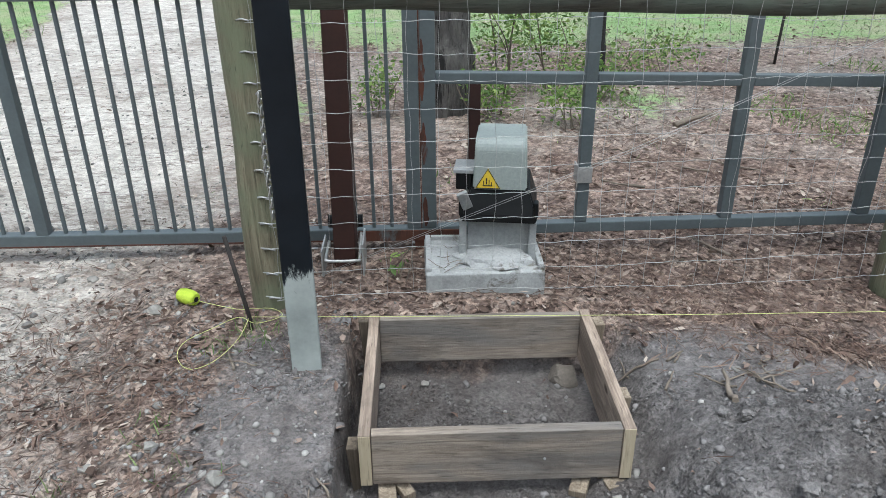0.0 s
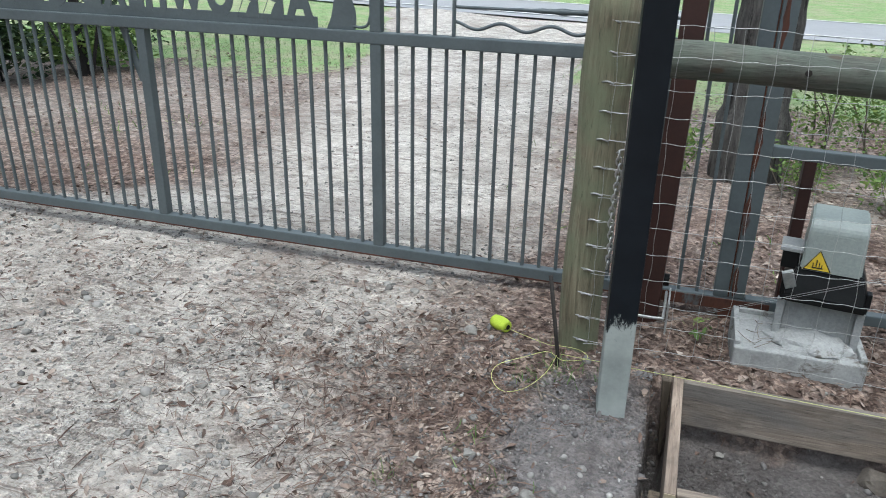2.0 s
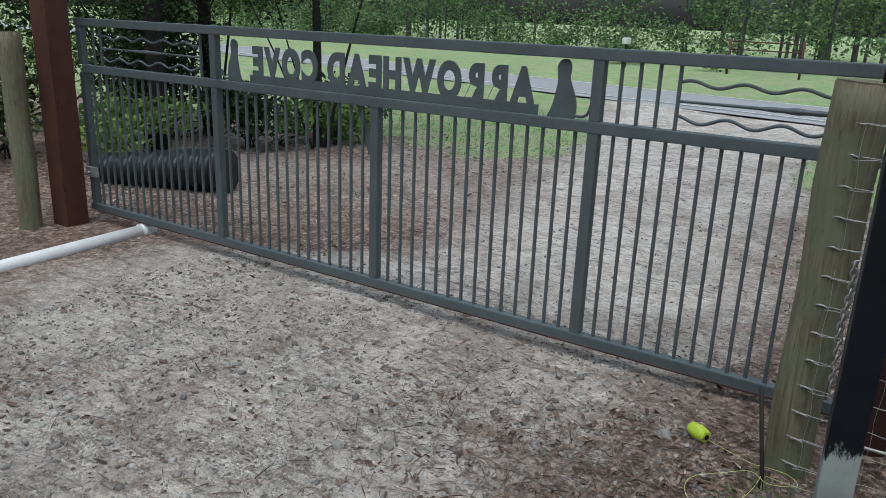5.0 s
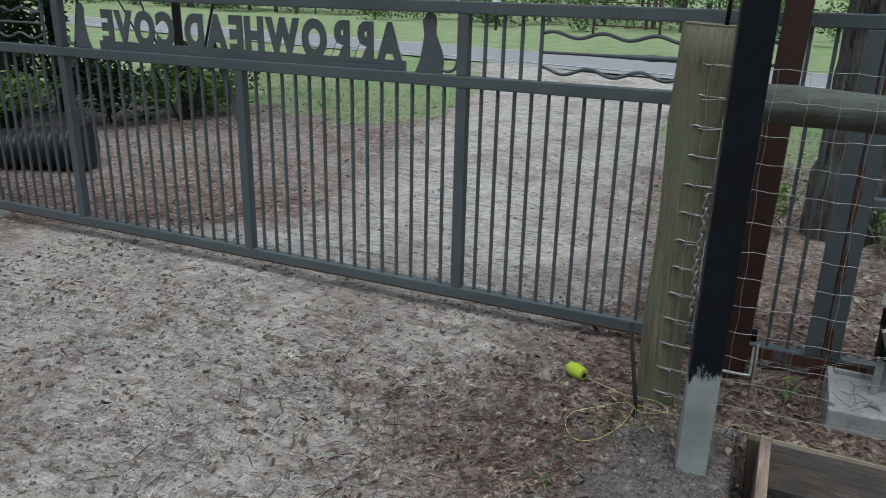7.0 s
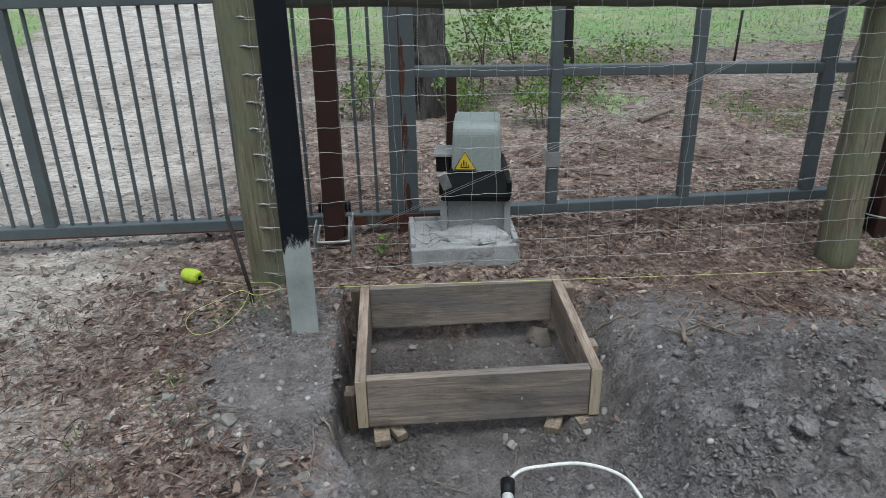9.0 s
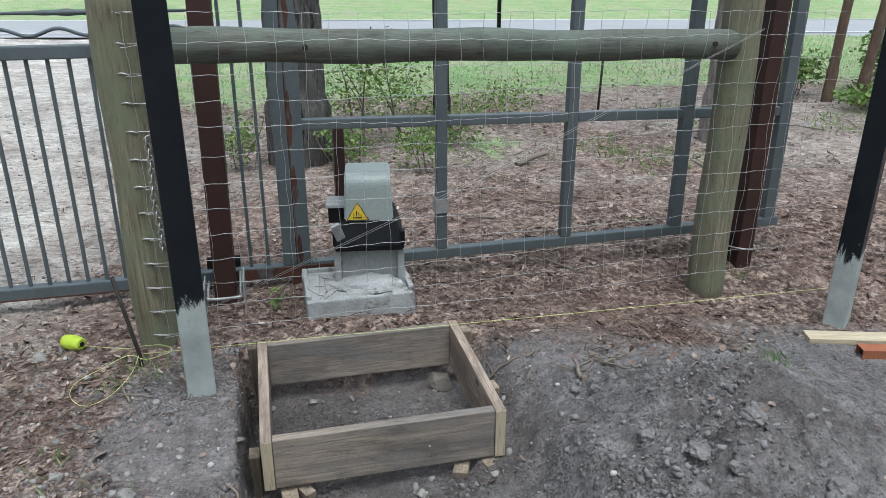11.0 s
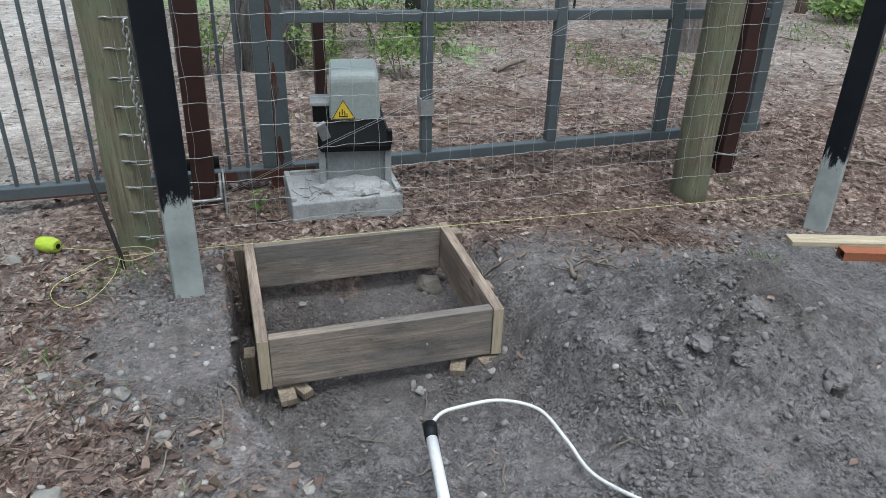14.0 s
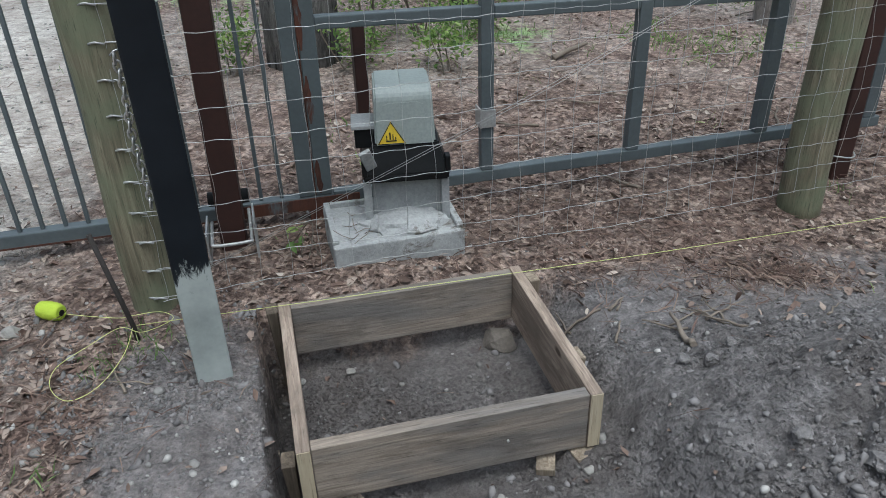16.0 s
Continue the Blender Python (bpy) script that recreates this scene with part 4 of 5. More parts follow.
    for k in range(1, 8):
        a = math.pi / 2 * k / 7
        outline.append((-0.072 + 0.05 * (1 - math.cos(a)), z1 - 0.062 + 0.062 * math.sin(a)))
    outline += [(0.15, z1), (0.19, z1 - 0.03), (0.2, z0)]
    rows = []
    for sgn in (-1, 1):
        rows.append([c.verts.new((sgn * (w0 + (w1 - w0) * (z - z0) / (z1 - z0)), y, z)) for y, z in outline])
    n = len(outline)
    for k in range(n):
        c.faces.new((rows[0][k], rows[1][k], rows[1][(k + 1) % n], rows[0][(k + 1) % n]))
    c.faces.new(rows[0][::-1])
    c.faces.new(rows[1])
    bmesh.ops.recalc_face_normals(c, faces=c.faces[:])
    bmesh.ops.bevel(c, geom=[e for e in c.edges if abs(e.verts[0].co.x - e.verts[1].co.x) < 0.05], offset=0.007, segments=3, affect="EDGES")
    cover = part("cover", c, COVER, op)
    part("cover_panel", flat_plate([(-0.088, 0.0), (0.084, 0.0), (0.072, 0.142), (0.05, 0.152), (-0.054, 0.152), (-0.076, 0.142)], 0.004), COVER, op, m=pose(0, -0.0765, 0.377, -2.0, 0, 0))
    # warning label on the front face, tilted with it
    lab = part("warning_label", flat_plate([(-0.055, 0.0), (0.055, 0.0), (0.0, 0.092)], 0.002), YELLOW, op, "yellow triangular warning label", m=pose(-0.05, -0.0812, 0.376, -2.0, 0, 0) @ Matrix.Diagonal((0.95, 1, 0.95, 1)))
    rim = bmesh.new()
    A = [(-0.052, 0.002), (0.052, 0.002), (0.0, 0.089)]
    for k in range(3):
        p, q = Vector((A[k][0], 0, A[k][1])), Vector((A[(k + 1) % 3][0], 0, A[(k + 1) % 3][1]))
        me = bpy.data.meshes.new("rim")
        tb = tube([p + Vector((0, -0.0012, 0)), q + Vector((0, -0.0012, 0))], 0.002, 4)
        tb.to_mesh(me)
        tb.free()
        rim.from_mesh(me)
    part("label_border", rim, INK_SHADE, lab)
    part("label_mark", join(boxed(-0.022, 0.02, -0.003, -0.0012, 0.012, 0.016, 0), boxed(-0.02, -0.0165, -0.003, -0.0012, 0.0165, 0.036, 0), boxed(-0.008, -0.003, -0.003, -0.0012, 0.02, 0.048, 0), boxed(0.004, 0.0075, -0.003, -0.0012, 0.018, 0.04, 0), boxed(0.014, 0.0175, -0.003, -0.0012, 0.0165, 0.03, 0)), INK_SHADE, lab, "unreadable black pictogram")
    # release box and bracket at the side
    part("limit_bracket", boxed(-0.195, -0.11, -0.06, 0.08, 0.43, 0.445, 0.003), ALU, op, "grey metal bracket")
    part("limit_switch", boxed(-0.185, -0.12, -0.05, 0.06, 0.355, 0.43, 0.006), BLACK, op)
    part("release_lever", boxed(-0.022, 0.022, -0.008, 0.008, -0.05, 0.05, 0.005), ALU, op, "grey metal release lever", m=pose(-0.142, -0.118, 0.335, 24, -22, 14))


build_operator()

# ---- the timber form in its hole ----


def board(name, x0, x1, y0, y1, z0, z1, material, parent, label="", m=None):
    b = boxed(x0, x1, y0, y1, z0, z1, 0.003)
    return part(name, b, material, parent, label, m)


def build_form():
    f = thing("timber_form", "weathered timber formwork frame standing in a dug hole", "formwork", at=(0.688, 2.44, -0.165))
    z0, z1 = 0.0, 0.192
    board("front_board", -0.386, 0.389, -0.355, -0.317, z0, z1, BOARD, f)
    board("back_board", -0.386, 0.389, 0.317, 0.355, z0, z1 - 0.002, BOARD, f)
    for sx, a in ((-1, -0.4255), (1, 0.3905)):
        s = board("side_board", a, a + 0.038, -0.358, 0.362, z0 - 0.001, z1 + 0.002, BOARD_Y, f)
        part("cut_end", boxed(a + 0.001, a + 0.037, -0.3605, -0.3582, z0 + 0.001, z1, 0), CUT, s, "pale fresh-sawn end grain")
    part("nail", tube([(0.15, -0.359, 0.085), (0.15, -0.354, 0.085)], 0.004, 8), GALV, f)
    # wooden chocks and stakes that hold it level
    for x, y, z, sx, sy, sz, rz in ((0.345, 2.085, -0.198, 0.056, 0.10, 0.026, 4), (0.40, 2.10, -0.205, 0.04, 0.07, 0.03, 30), (0.958, 2.092, -0.198, 0.055, 0.09, 0.026, -22), (1.066, 2.10, -0.193, 0.07, 0.08, 0.032, 15)):
        b = boxed(-sx / 2, sx / 2, -sy / 2, sy / 2, -sz / 2, sz / 2, 0.003)
        t = tagged(part("wood_chock", b, STAKE, None, "", pose(x, y, z, 4, -3, rz)), "raw pine offcut wedged under the form", "wood block", "chocks under the form")
    for x, y, h, rz in ((0.238, 2.79, 0.02, 4), (0.238, 2.16, -0.06, -3), (1.14, 2.73, 0.02, 8), (1.142, 2.33, -0.02, 5)):
        b = boxed(-0.019, 0.019, -0.03, 0.03, -0.36, 0.0, 0.004)
        for v in b.verts:
            if v.co.z < -0.2:
                v.co.x *= 0.25
        tagged(part("stake", b, STAKE_OLD if x < 0.6 else STAKE, None, "", pose(x, y, h, 2, -2 if x < 0.6 else 2, rz)), "rough pine stake driven beside the form", "stake", "stakes round the form")


build_form()


def rock(name, x, y, r, seed, squash=0.7, material=STONE, label="rough grey stone half sunk in the dirt", sink=0.25, group="loose stones", z=None):
    b = bmesh.new()
    bmesh.ops.create_icosphere(b, subdivisions=3, radius=r)
    rng = random.Random(seed)
    off = Vector((rng.random() * 50, rng.random() * 50, rng.random() * 50))
    cuts = [(Vector((rng.gauss(0, 1), rng.gauss(0, 1), rng.gauss(0, 1))).normalized(), r * rng.uniform(0.55, 0.85)) for k in range(10)]
    crumbly = 0.16 if material is LUMP else 0.04
    for v in b.verts:
        for nrm, lim in cuts:
            dd = v.co.dot(nrm)
            if dd > lim:
                v.co -= nrm * (dd - lim) * 0.95
        q = v.co / r
        v.co *= 1 + 0.2 * noise.noise(q * 1.3 + off) + crumbly * noise.noise(q * 4.5 + off) + crumbly * noise.noise(q * 9 + off)
        v.co.z *= squash
    ob = part(name, b, material, None)
    ob.matrix_basis = pose(x, y, (gz(x, y) if z is None else z) + r * squash * (1 - 2 * sink), 0, 0, rng.random() * 360)
    return tagged(ob, label, "stone", group)


rock("stone", 1.02, 2.715, 0.078, 8, 0.62, BROWNSTONE, "large brown stone inside the form", 0.3)

# ---- things lying in the yard ----


def build_pipe():
    t = thing("conduit_pipe", "white PVC conduit with a black end cap", "pipe")
    part("tube", tube([(0.712, 1.575, -0.035), (0.69, 1.36, -0.07), (0.665, 1.05, -0.14)], 0.0165, 16), PVC, t)
    part("end_cap", tube([(0.711, 1.568, -0.036), (0.718, 1.618, -0.028)], [0.0195, 0.0215], 16), BLACK, t, "black rubber end cap")
    part("branch", tube([(0.692, 1.38, -0.07), (0.62, 1.27, -0.12), (0.57, 1.16, -0.2)], 0.0155, 14), PVC, t)
    c = thing("white_cable", "white cable looping out of the conduit over the dirt", "cable")
    pts = [(0.718, 1.61, -0.025), (0.755, 1.63, -0.005), (0.817, 1.650, -0.01), (0.954, 1.673, -0.03), (1.072, 1.634, -0.06), (1.114, 1.514, -0.09), (1.136, 1.375, -0.10)]
    pts += [(1.225, 1.2, gz(1.225, 1.2) + 0.008), (1.38, 1.0, gz(1.38, 1.0) + 0.008), (1.5, 0.7, gz(1.5, 0.7) + 0.008)]
    part("jacket", tube(smooth_curve(pts, 8), 0.0058, 8), CABLE, c)


build_pipe()


def build_yard_lumber():
    ob = tagged(part("pine_plank", boxed(0, 1.25, -0.045, 0.045, 0, 0.03, 0.003), LUMBER, None, "", pose(2.83, 2.665, -0.215, 0, 0, -17)), "new pale pine plank lying on the dirt", "plank")
    t = thing("orange_tube", "orange square steel tube lying beneath the plank", "steel tube", at=(2.97, 2.475, -0.235), rz=-17)
    part("wall", join(boxed(0, 0.9, -0.035, 0.035, 0.0, 0.004, 0.001), boxed(0, 0.9, -0.035, 0.035, 0.061, 0.065, 0.001), boxed(0, 0.9, -0.035, -0.031, 0.0042, 0.0608, 0), boxed(0, 0.9, 0.031, 0.035, 0.0042, 0.0608, 0)), BRICK, t)
    # Black plate set into the tube to paint the shade of its hollow.
    part("inside", boxed(0.02, 0.03, -0.0308, 0.0308, 0.0044, 0.0606, 0), INK_SHADE, t, "black plate painted as the shade in the hollow end")


build_yard_lumber()
t = thing("white_pipe", "long white plastic pipe lying along the drive edge", "pipe")
part("tube", tube([(-5.03, 3.66, gz(-5.03, 3.66) + 0.012), (-4.98, 2.8, gz(-4.98, 2.8) + 0.015), (-4.9, 1.6, gz(-4.9, 1.6) + 0.015)], 0.055, 16), PVC, t)
part("collar", tube([(-5.03, 3.68, gz(-5.03, 3.66) + 0.012), (-5.024, 3.56, gz(-5.03, 3.66) + 0.012)], 0.063, 16), PVC, t)


def build_culvert():
    t = thing("drain_pipe", "black corrugated plastic drain pipe lying beyond the gate", "drain pipe")
    a, b = Vector((-6.95, 4.55, 0.0)), Vector((-5.62, 5.0, 0.115))
    pts, rad = [], []
    for k in range(97):
        u = k / 96
        pts.append(a.lerp(b, u))
        rad.append(0.15 + 0.05 * u + 0.026 * max(-0.7, math.sin(u * 2 * math.pi * 12)))
    part("corrugated_wall", tube(pts, rad, 26), CULVERT, t)


build_culvert()
t = thing("solar_lamp", "small black solar stake lamp on the post top", "lamp", at=(-0.075, 3.02, 1.455))
part("stake", tube([(0, 0, 0), (0.004, 0, 0.17)], 0.008, 10), BLACK, t)
part("lens", tube([(0.004, 0, 0.17), (0.005, 0, 0.235)], [0.018, 0.024], 16), CLEAR, t, "clear ribbed lens")
part("cap", tube([(0.005, 0, 0.235), (0.006, 0, 0.25), (0.006, 0, 0.29), (0.006, 0, 0.30)], [0.030, 0.031, 0.026, 0.015], 16), BLACK, t)
t = thing("roller_unit", "black gate roller bolted behind the wooden post", "roller", at=(2.80, 3.47, -0.03))
part("wheel", tube([(-0.03, 0.06, 0.0), (0.03, 0.06, 0.0)], 0.042, 18), BLACK, t)
part("plate", boxed(-0.045, 0.12, -0.02, 0.0, -0.06, 0.07, 0.004), BLACK, t)
t = thing("wire_tie", "galvanised wire tie round the guide post's foot", "wire tie", at=(2.965, 3.45, -0.03))
part("loop", tube([(0.078 * math.cos(a), 0.078 * math.sin(a), 0.006 * math.sin(2 * a)) for a in [2 * math.pi * k / 24 for k in range(25)]], 0.004, 6, False), GALV, t)

# larger loose stones
for k, (x, y, r) in enumerate(((-0.60, 2.93, 0.045), (-0.30, 1.59, 0.055), (-0.46, 1.63, 0.04), (-0.38, 2.12, 0.03), (0.35, 1.47, 0.022), (0.12, 1.68, 0.025), (-0.14, 1.955, 0.035),
                               (-1.03, 3.36, 0.03), (-1.18, 2.12, 0.028), (-0.78, 2.93, 0.022), (-1.55, 2.27, 0.03), (-0.02, 1.75, 0.03), (-0.24, 1.86, 0.024), (-0.55, 2.05, 0.026),
                               (0.79, 1.99, 0.024), (0.30, 2.70, 0.02), (0.47, 2.70, 0.022), (1.06, 2.02, 0.02), (1.48, 2.13, 0.032), (1.42, 2.17, 0.024), (1.56, 2.16, 0.024), (1.60, 2.5, 0.022))):
    lump = 17 < k < 21
    rock("dirt_lump" if lump else "stone", x, y, r * (0.9 if lump else 0.85), 20 + k, 0.7, LUMP if lump else STONE, "crumbly grey lump of dug dirt" if lump else "rough grey stone half sunk in the dirt", 0.35)


for k, (x, y, r) in enumerate(((1.55, 1.56, 0.042), (1.62, 1.45, 0.036), (1.46, 1.72, 0.03), (1.75, 1.6, 0.04), (1.9, 1.38, 0.045), (2.3, 1.6, 0.04), (2.2, 2.05, 0.035), (1.52, 1.48, 0.03))):
    rock("dirt_lump", x, y, r, 60 + k, 0.7, LUMP, "crumbly grey lump of dug dirt", 0.45, "dug dirt lumps")


def stick(x, y, length, rz, r, seed, rise=0.02, label="dead grey stick lying on the dirt"):
    rng = random.Random(seed)
    pts = []
    for k in range(9):
        u = k / 8 - 0.5
        px, py = x + math.cos(rz) * u * length + 0.018 * length * math.sin(k * 1.1 + seed), y + math.sin(rz) * u * length + 0.018 * length * math.cos(k * 1.4 + seed)
        pts.append((px - x, py - y, gz(px, py) + r * 0.8 + rise * (k / 8)))
    bars = [tube(pts, [r * (1.1 - 0.07 * k) for k in range(9)], 7, wobble=0.25, seed=seed)]
    if length > 0.16 and r < 0.01:
        p = Vector(pts[5])
        a = rz + rng.choice((-0.7, 0.7))
        bars.append(tube([p, p + Vector((math.cos(a) * length * 0.18, math.sin(a) * length * 0.18, 0.012))], [r * 0.6, r * 0.35], 5))
    ob = part("stick", join(*bars), STICK, None, "", pose(x, y, 0))
    tagged(ob, label, "stick", "fallen sticks")


stick(1.50, 2.33, 0.22, 1.35, 0.0105, 1, 0.03)
stick(2.5, 5.66, 0.34, 0.35, 0.022, 2, 0.05, "fallen broken branch on leaf litter")
rs = random.Random(12)
for k in range(16):
    stick(rs.uniform(1.2, 2.4), rs.uniform(2.2, 2.75), rs.uniform(0.06, 0.22), rs.uniform(0, 3.1), rs.uniform(0.003, 0.006), 10 + k)
for k in range(12):
    stick(rs.uniform(-0.6, 0.25), rs.uniform(1.5, 2.6), rs.uniform(0.06, 0.2), rs.uniform(0, 3.1), rs.uniform(0.0025, 0.005), 40 + k)
for k in range(16):
    stick(rs.uniform(1.2, 6), rs.uniform(3.3, 6.5), rs.uniform(0.15, 0.5), rs.uniform(0, 3.1), rs.uniform(0.004, 0.009), 70 + k)
for k in range(8):
    stick(rs.uniform(0.5, 1.5), rs.uniform(1.2, 1.95), rs.uniform(0.06, 0.18), rs.uniform(0, 3.1), rs.uniform(0.002, 0.004), 90 + k)

# ---- scattered small stuff ----


def turned(n, rng, tilt):
    """n rotation matrices: free about the upright, leaning by up to tilt."""
    a, b, c = rng.uniform(0, 2 * np.pi, n), rng.normal(0, tilt, n), rng.normal(0, tilt, n)
    ca, sa, cb, sb, cc, sc = np.cos(a), np.sin(a), np.cos(b), np.sin(b), np.cos(c), np.sin(c)
    z, o = np.zeros(n), np.ones(n)
    rz = np.stack([ca, -sa, z, sa, ca, z, z, z, o], 1).reshape(n, 3, 3)
    rx = np.stack([o, z, z, z, cb, -sb, z, sb, cb], 1).reshape(n, 3, 3)
    ry = np.stack([cc, z, sc, z, o, z, -sc, z, cc], 1).reshape(n, 3, 3)
    return rz @ rx @ ry


def strewn(name, template, faces, places, sizes, rng, tilt, material, label, category, jitter=0.0, smooth=False, up=None):
    n, k = len(places), len(template)
    tv = np.repeat(np.asarray(template, float)[None], n, 0)
    if jitter:
        tv = tv * (1 + rng.uniform(-jitter, jitter, (n, k, 1))) + rng.uniform(-jitter, jitter, (n, k, 3)) * 0.3
    sizes = np.asarray(sizes)
    sizes = sizes[:, None, None] if sizes.ndim == 1 else sizes[:, None, :]
    verts = np.einsum("nij,nkj->nki", turned(n, rng, tilt), tv * sizes) + places[:, None, :]
    fc = (np.asarray(faces)[None] + (np.arange(n) * k)[:, None, None]).reshape(-1, len(faces[0]))
    ob = new(name, bulk(name, verts.reshape(-1, 3), fc, material, smooth))
    return tagged(ob, label, category, kind="stuff")


LEAF_T = [(-0.5, 0, 0), (-0.22, 0.2, 0.07), (-0.2, 0, 0.0), (-0.22, -0.2, 0.06), (0.18, 0.2, 0.1), (0.2, 0, 0.03), (0.18, -0.2, 0.08), (0.52, 0, 0.07)]
LEAF_F = [(0, 2, 1), (0, 3, 2), (1, 5, 4), (1, 2, 5), (2, 6, 5), (2, 3, 6), (4, 5, 7), (5, 6, 7)]
ph = (1 + 5 ** 0.5) / 2
ICO_T = np.array([(-1, ph, 0), (1, ph, 0), (-1, -ph, 0), (1, -ph, 0), (0, -1, ph), (0, 1, ph), (0, -1, -ph), (0, 1, -ph), (ph, 0, -1), (ph, 0, 1), (-ph, 0, -1), (-ph, 0, 1)]) / 1.9
ICO_F = [(0, 11, 5), (0, 5, 1), (0, 1, 7), (0, 7, 10), (0, 10, 11), (1, 5, 9), (5, 11, 4), (11, 10, 2), (10, 7, 6), (7, 1, 8), (3, 9, 4), (3, 4, 2), (3, 2, 6), (3, 6, 8), (3, 8, 9), (4, 9, 5), (2, 4, 11), (6, 2, 10), (8, 6, 7), (9, 8, 1)]


CHUNK_T = np.array([(x * (0.8 if z > 0 else 1), y * (0.75 if z > 0 else 1), z) for x in (-1, 1) for y in (-0.8, 0.8) for z in (-0.6, 0.6)])
CHUNK_F = [(0, 1, 3, 2), (4, 6, 7, 5), (0, 4, 5, 1), (2, 3, 7, 6), (0, 2, 6, 4), (1, 5, 7, 3)]


def sown(rng, n, x0, x1, y0, y1, chance, lift=0.0):
    """n tries in a field, kept by a chance that depends on the place."""
    x, y = rng.uniform(x0, x1, n), rng.uniform(y0, y1, n)
    keep = rng.random(n) < chance(x, y)
    x, y = x[keep], y[keep]
    return np.stack([x, y, ground_z(x, y) + lift], 1)


def clear_of_things(x, y):
    """Nothing lies where posts, pad and boards stand."""
    pad = (np.abs(x - 0.735) < 0.27) & (y > 3.03) & (y < 3.45)
    wood = (np.abs(x - 0.69) < 0.44) & (np.abs(y - 2.44) < 0.37) & ~((np.abs(x - 0.69) < 0.37) & (np.abs(y - 2.44) < 0.29))
    post = (np.hypot(x - 0.046, y - 2.566) < 0.07) | (np.hypot(x + 0.155, y - 3.03) < 0.09) | (np.hypot(x - 2.61, y - 3.22) < 0.1)
    return ~(pad | wood | post)


rng = np.random.default_rng(3)


def leaf_chance(x, y):
    dirt, lawn, drive = ground_zones(x, y)
    clump = step(-0.15, 0.25, vnoise(x, y, 2.2, 91, 4, 0.6))
    drift = step(0.02, 0.22, vnoise(x, y, 1.4, 93, 4, 0.65)) * (y < 3.5)
    lane = (np.abs(x + 1.85 + 0.17 * (y - 5)) < 1.3) & (y > 3.9)
    return clear_of_things(x, y) * (1 - 0.7 * lane) * (1 - 0.93 * dirt) * (1 - (0.985 - 0.3 * drift) * drive) * (1 - 0.6 * lawn) * (0.25 + 0.75 * clump)


def shaped(s):
    """Broad, narrow, curled and torn leaves by turns."""
    n = len(s)
    return np.stack([s, s * rng.uniform(0.4, 1.25, n), s * rng.uniform(0.3, 2.6, n)], 1)


p = sown(rng, 34000, -4.2, 4.2, 0.9, 4.2, leaf_chance, 0.004)
strewn("leaf_litter", LEAF_T, LEAF_F, p, shaped(rng.gamma(4.5, 0.0058, len(p)).clip(0.009, 0.06)), rng, 0.26, LEAF, "scattered brown and tan dead leaves", "leaves", 0.22)
p = sown(rng, 26000, -9, 9, 3.9, 10.5, leaf_chance, 0.005)
strewn("leaf_litter", LEAF_T, LEAF_F, p, shaped(rng.uniform(0.02, 0.058, len(p))), rng, 0.3, LEAF_DRY, "scattered dead leaves beyond the fence", "leaves", 0.22)


def heap(x, y, hx, hy, r, n, lo, hi):
    """A drift of dead leaves."""
    q = np.stack([rng.normal(hx, r, n), rng.normal(hy, r * 0.7, n)], 1)
    q = q[clear_of_things(q[:, 0], q[:, 1]) & (pit_mask(q[:, 0], q[:, 1]) < 0.2)]
    return np.concatenate([q, (ground_z(q[:, 0], q[:, 1]) + rng.uniform(0.004, 0.025, len(q)))[:, None]], 1)


p = np.concatenate([heap(0, 0, *h) for h in ((0.05, 1.5, 0.16, 150, 0, 0), (-0.2, 1.75, 0.14, 90, 0, 0), (2.1, 2.72, 0.22, 90, 0, 0), (-0.75, 2.9, 0.3, 200, 0, 0), (1.3, 3.2, 0.5, 260, 0, 0), (0.6, 2.93, 0.3, 120, 0, 0), (-0.95, 2.45, 0.35, 200, 0, 0))])
strewn("leaf_drift", LEAF_T, LEAF_F, p, shaped(rng.uniform(0.014, 0.05, len(p))), rng, 0.5, LEAF, "small drifts of dry brown leaves", "leaves", 0.22)


def litter_chance(x, y):
    dirt, lawn, drive = ground_zones(x, y)
    clump = step(-0.05, 0.3, vnoise(x, y, 3.1, 97, 4, 0.6))
    return clear_of_things(x, y) * (1 - 0.97 * dirt) * (1 - 0.85 * drive) * (0.15 + 0.85 * clump)


NEEDLE_T = [(-0.5, 0.011, 0), (-0.5, -0.011, 0), (0, -0.013, 0.06), (0, 0.013, 0.06), (0.5, -0.008, 0.02), (0.5, 0.008, 0.02)]
NEEDLE_F = [(0, 1, 2, 3), (3, 2, 4, 5)]
p = sown(rng, 40000, -3.5, 5, 0.9, 6.5, litter_chance, 0.005)
strewn("pine_needles", NEEDLE_T, NEEDLE_F, p, rng.uniform(0.04, 0.11, len(p)), rng, 0.22, NEEDLE, "reddish brown fallen pine needles", "pine needles", 0.1)


q = np.concatenate([heap(0, 0, hx, hy, r, n, 0, 0) for hx, hy, r, n in ((2.1, 2.66, 0.16, 700), (1.8, 2.78, 0.2, 300), (-0.75, 2.5, 0.3, 900), (-1.3, 2.7, 0.4, 900), (-0.4, 1.75, 0.2, 400), (1.7, 3.2, 0.5, 900), (0.9, 2.95, 0.4, 500), (3.3, 3.6, 0.6, 900), (-0.9, 1.9, 0.35, 500))])
strewn("pine_needles", NEEDLE_T, NEEDLE_F, q, rng.uniform(0.03, 0.1, len(q)), rng, 0.3, NEEDLE, "drifts of reddish brown pine needles", "pine needles", 0.1)


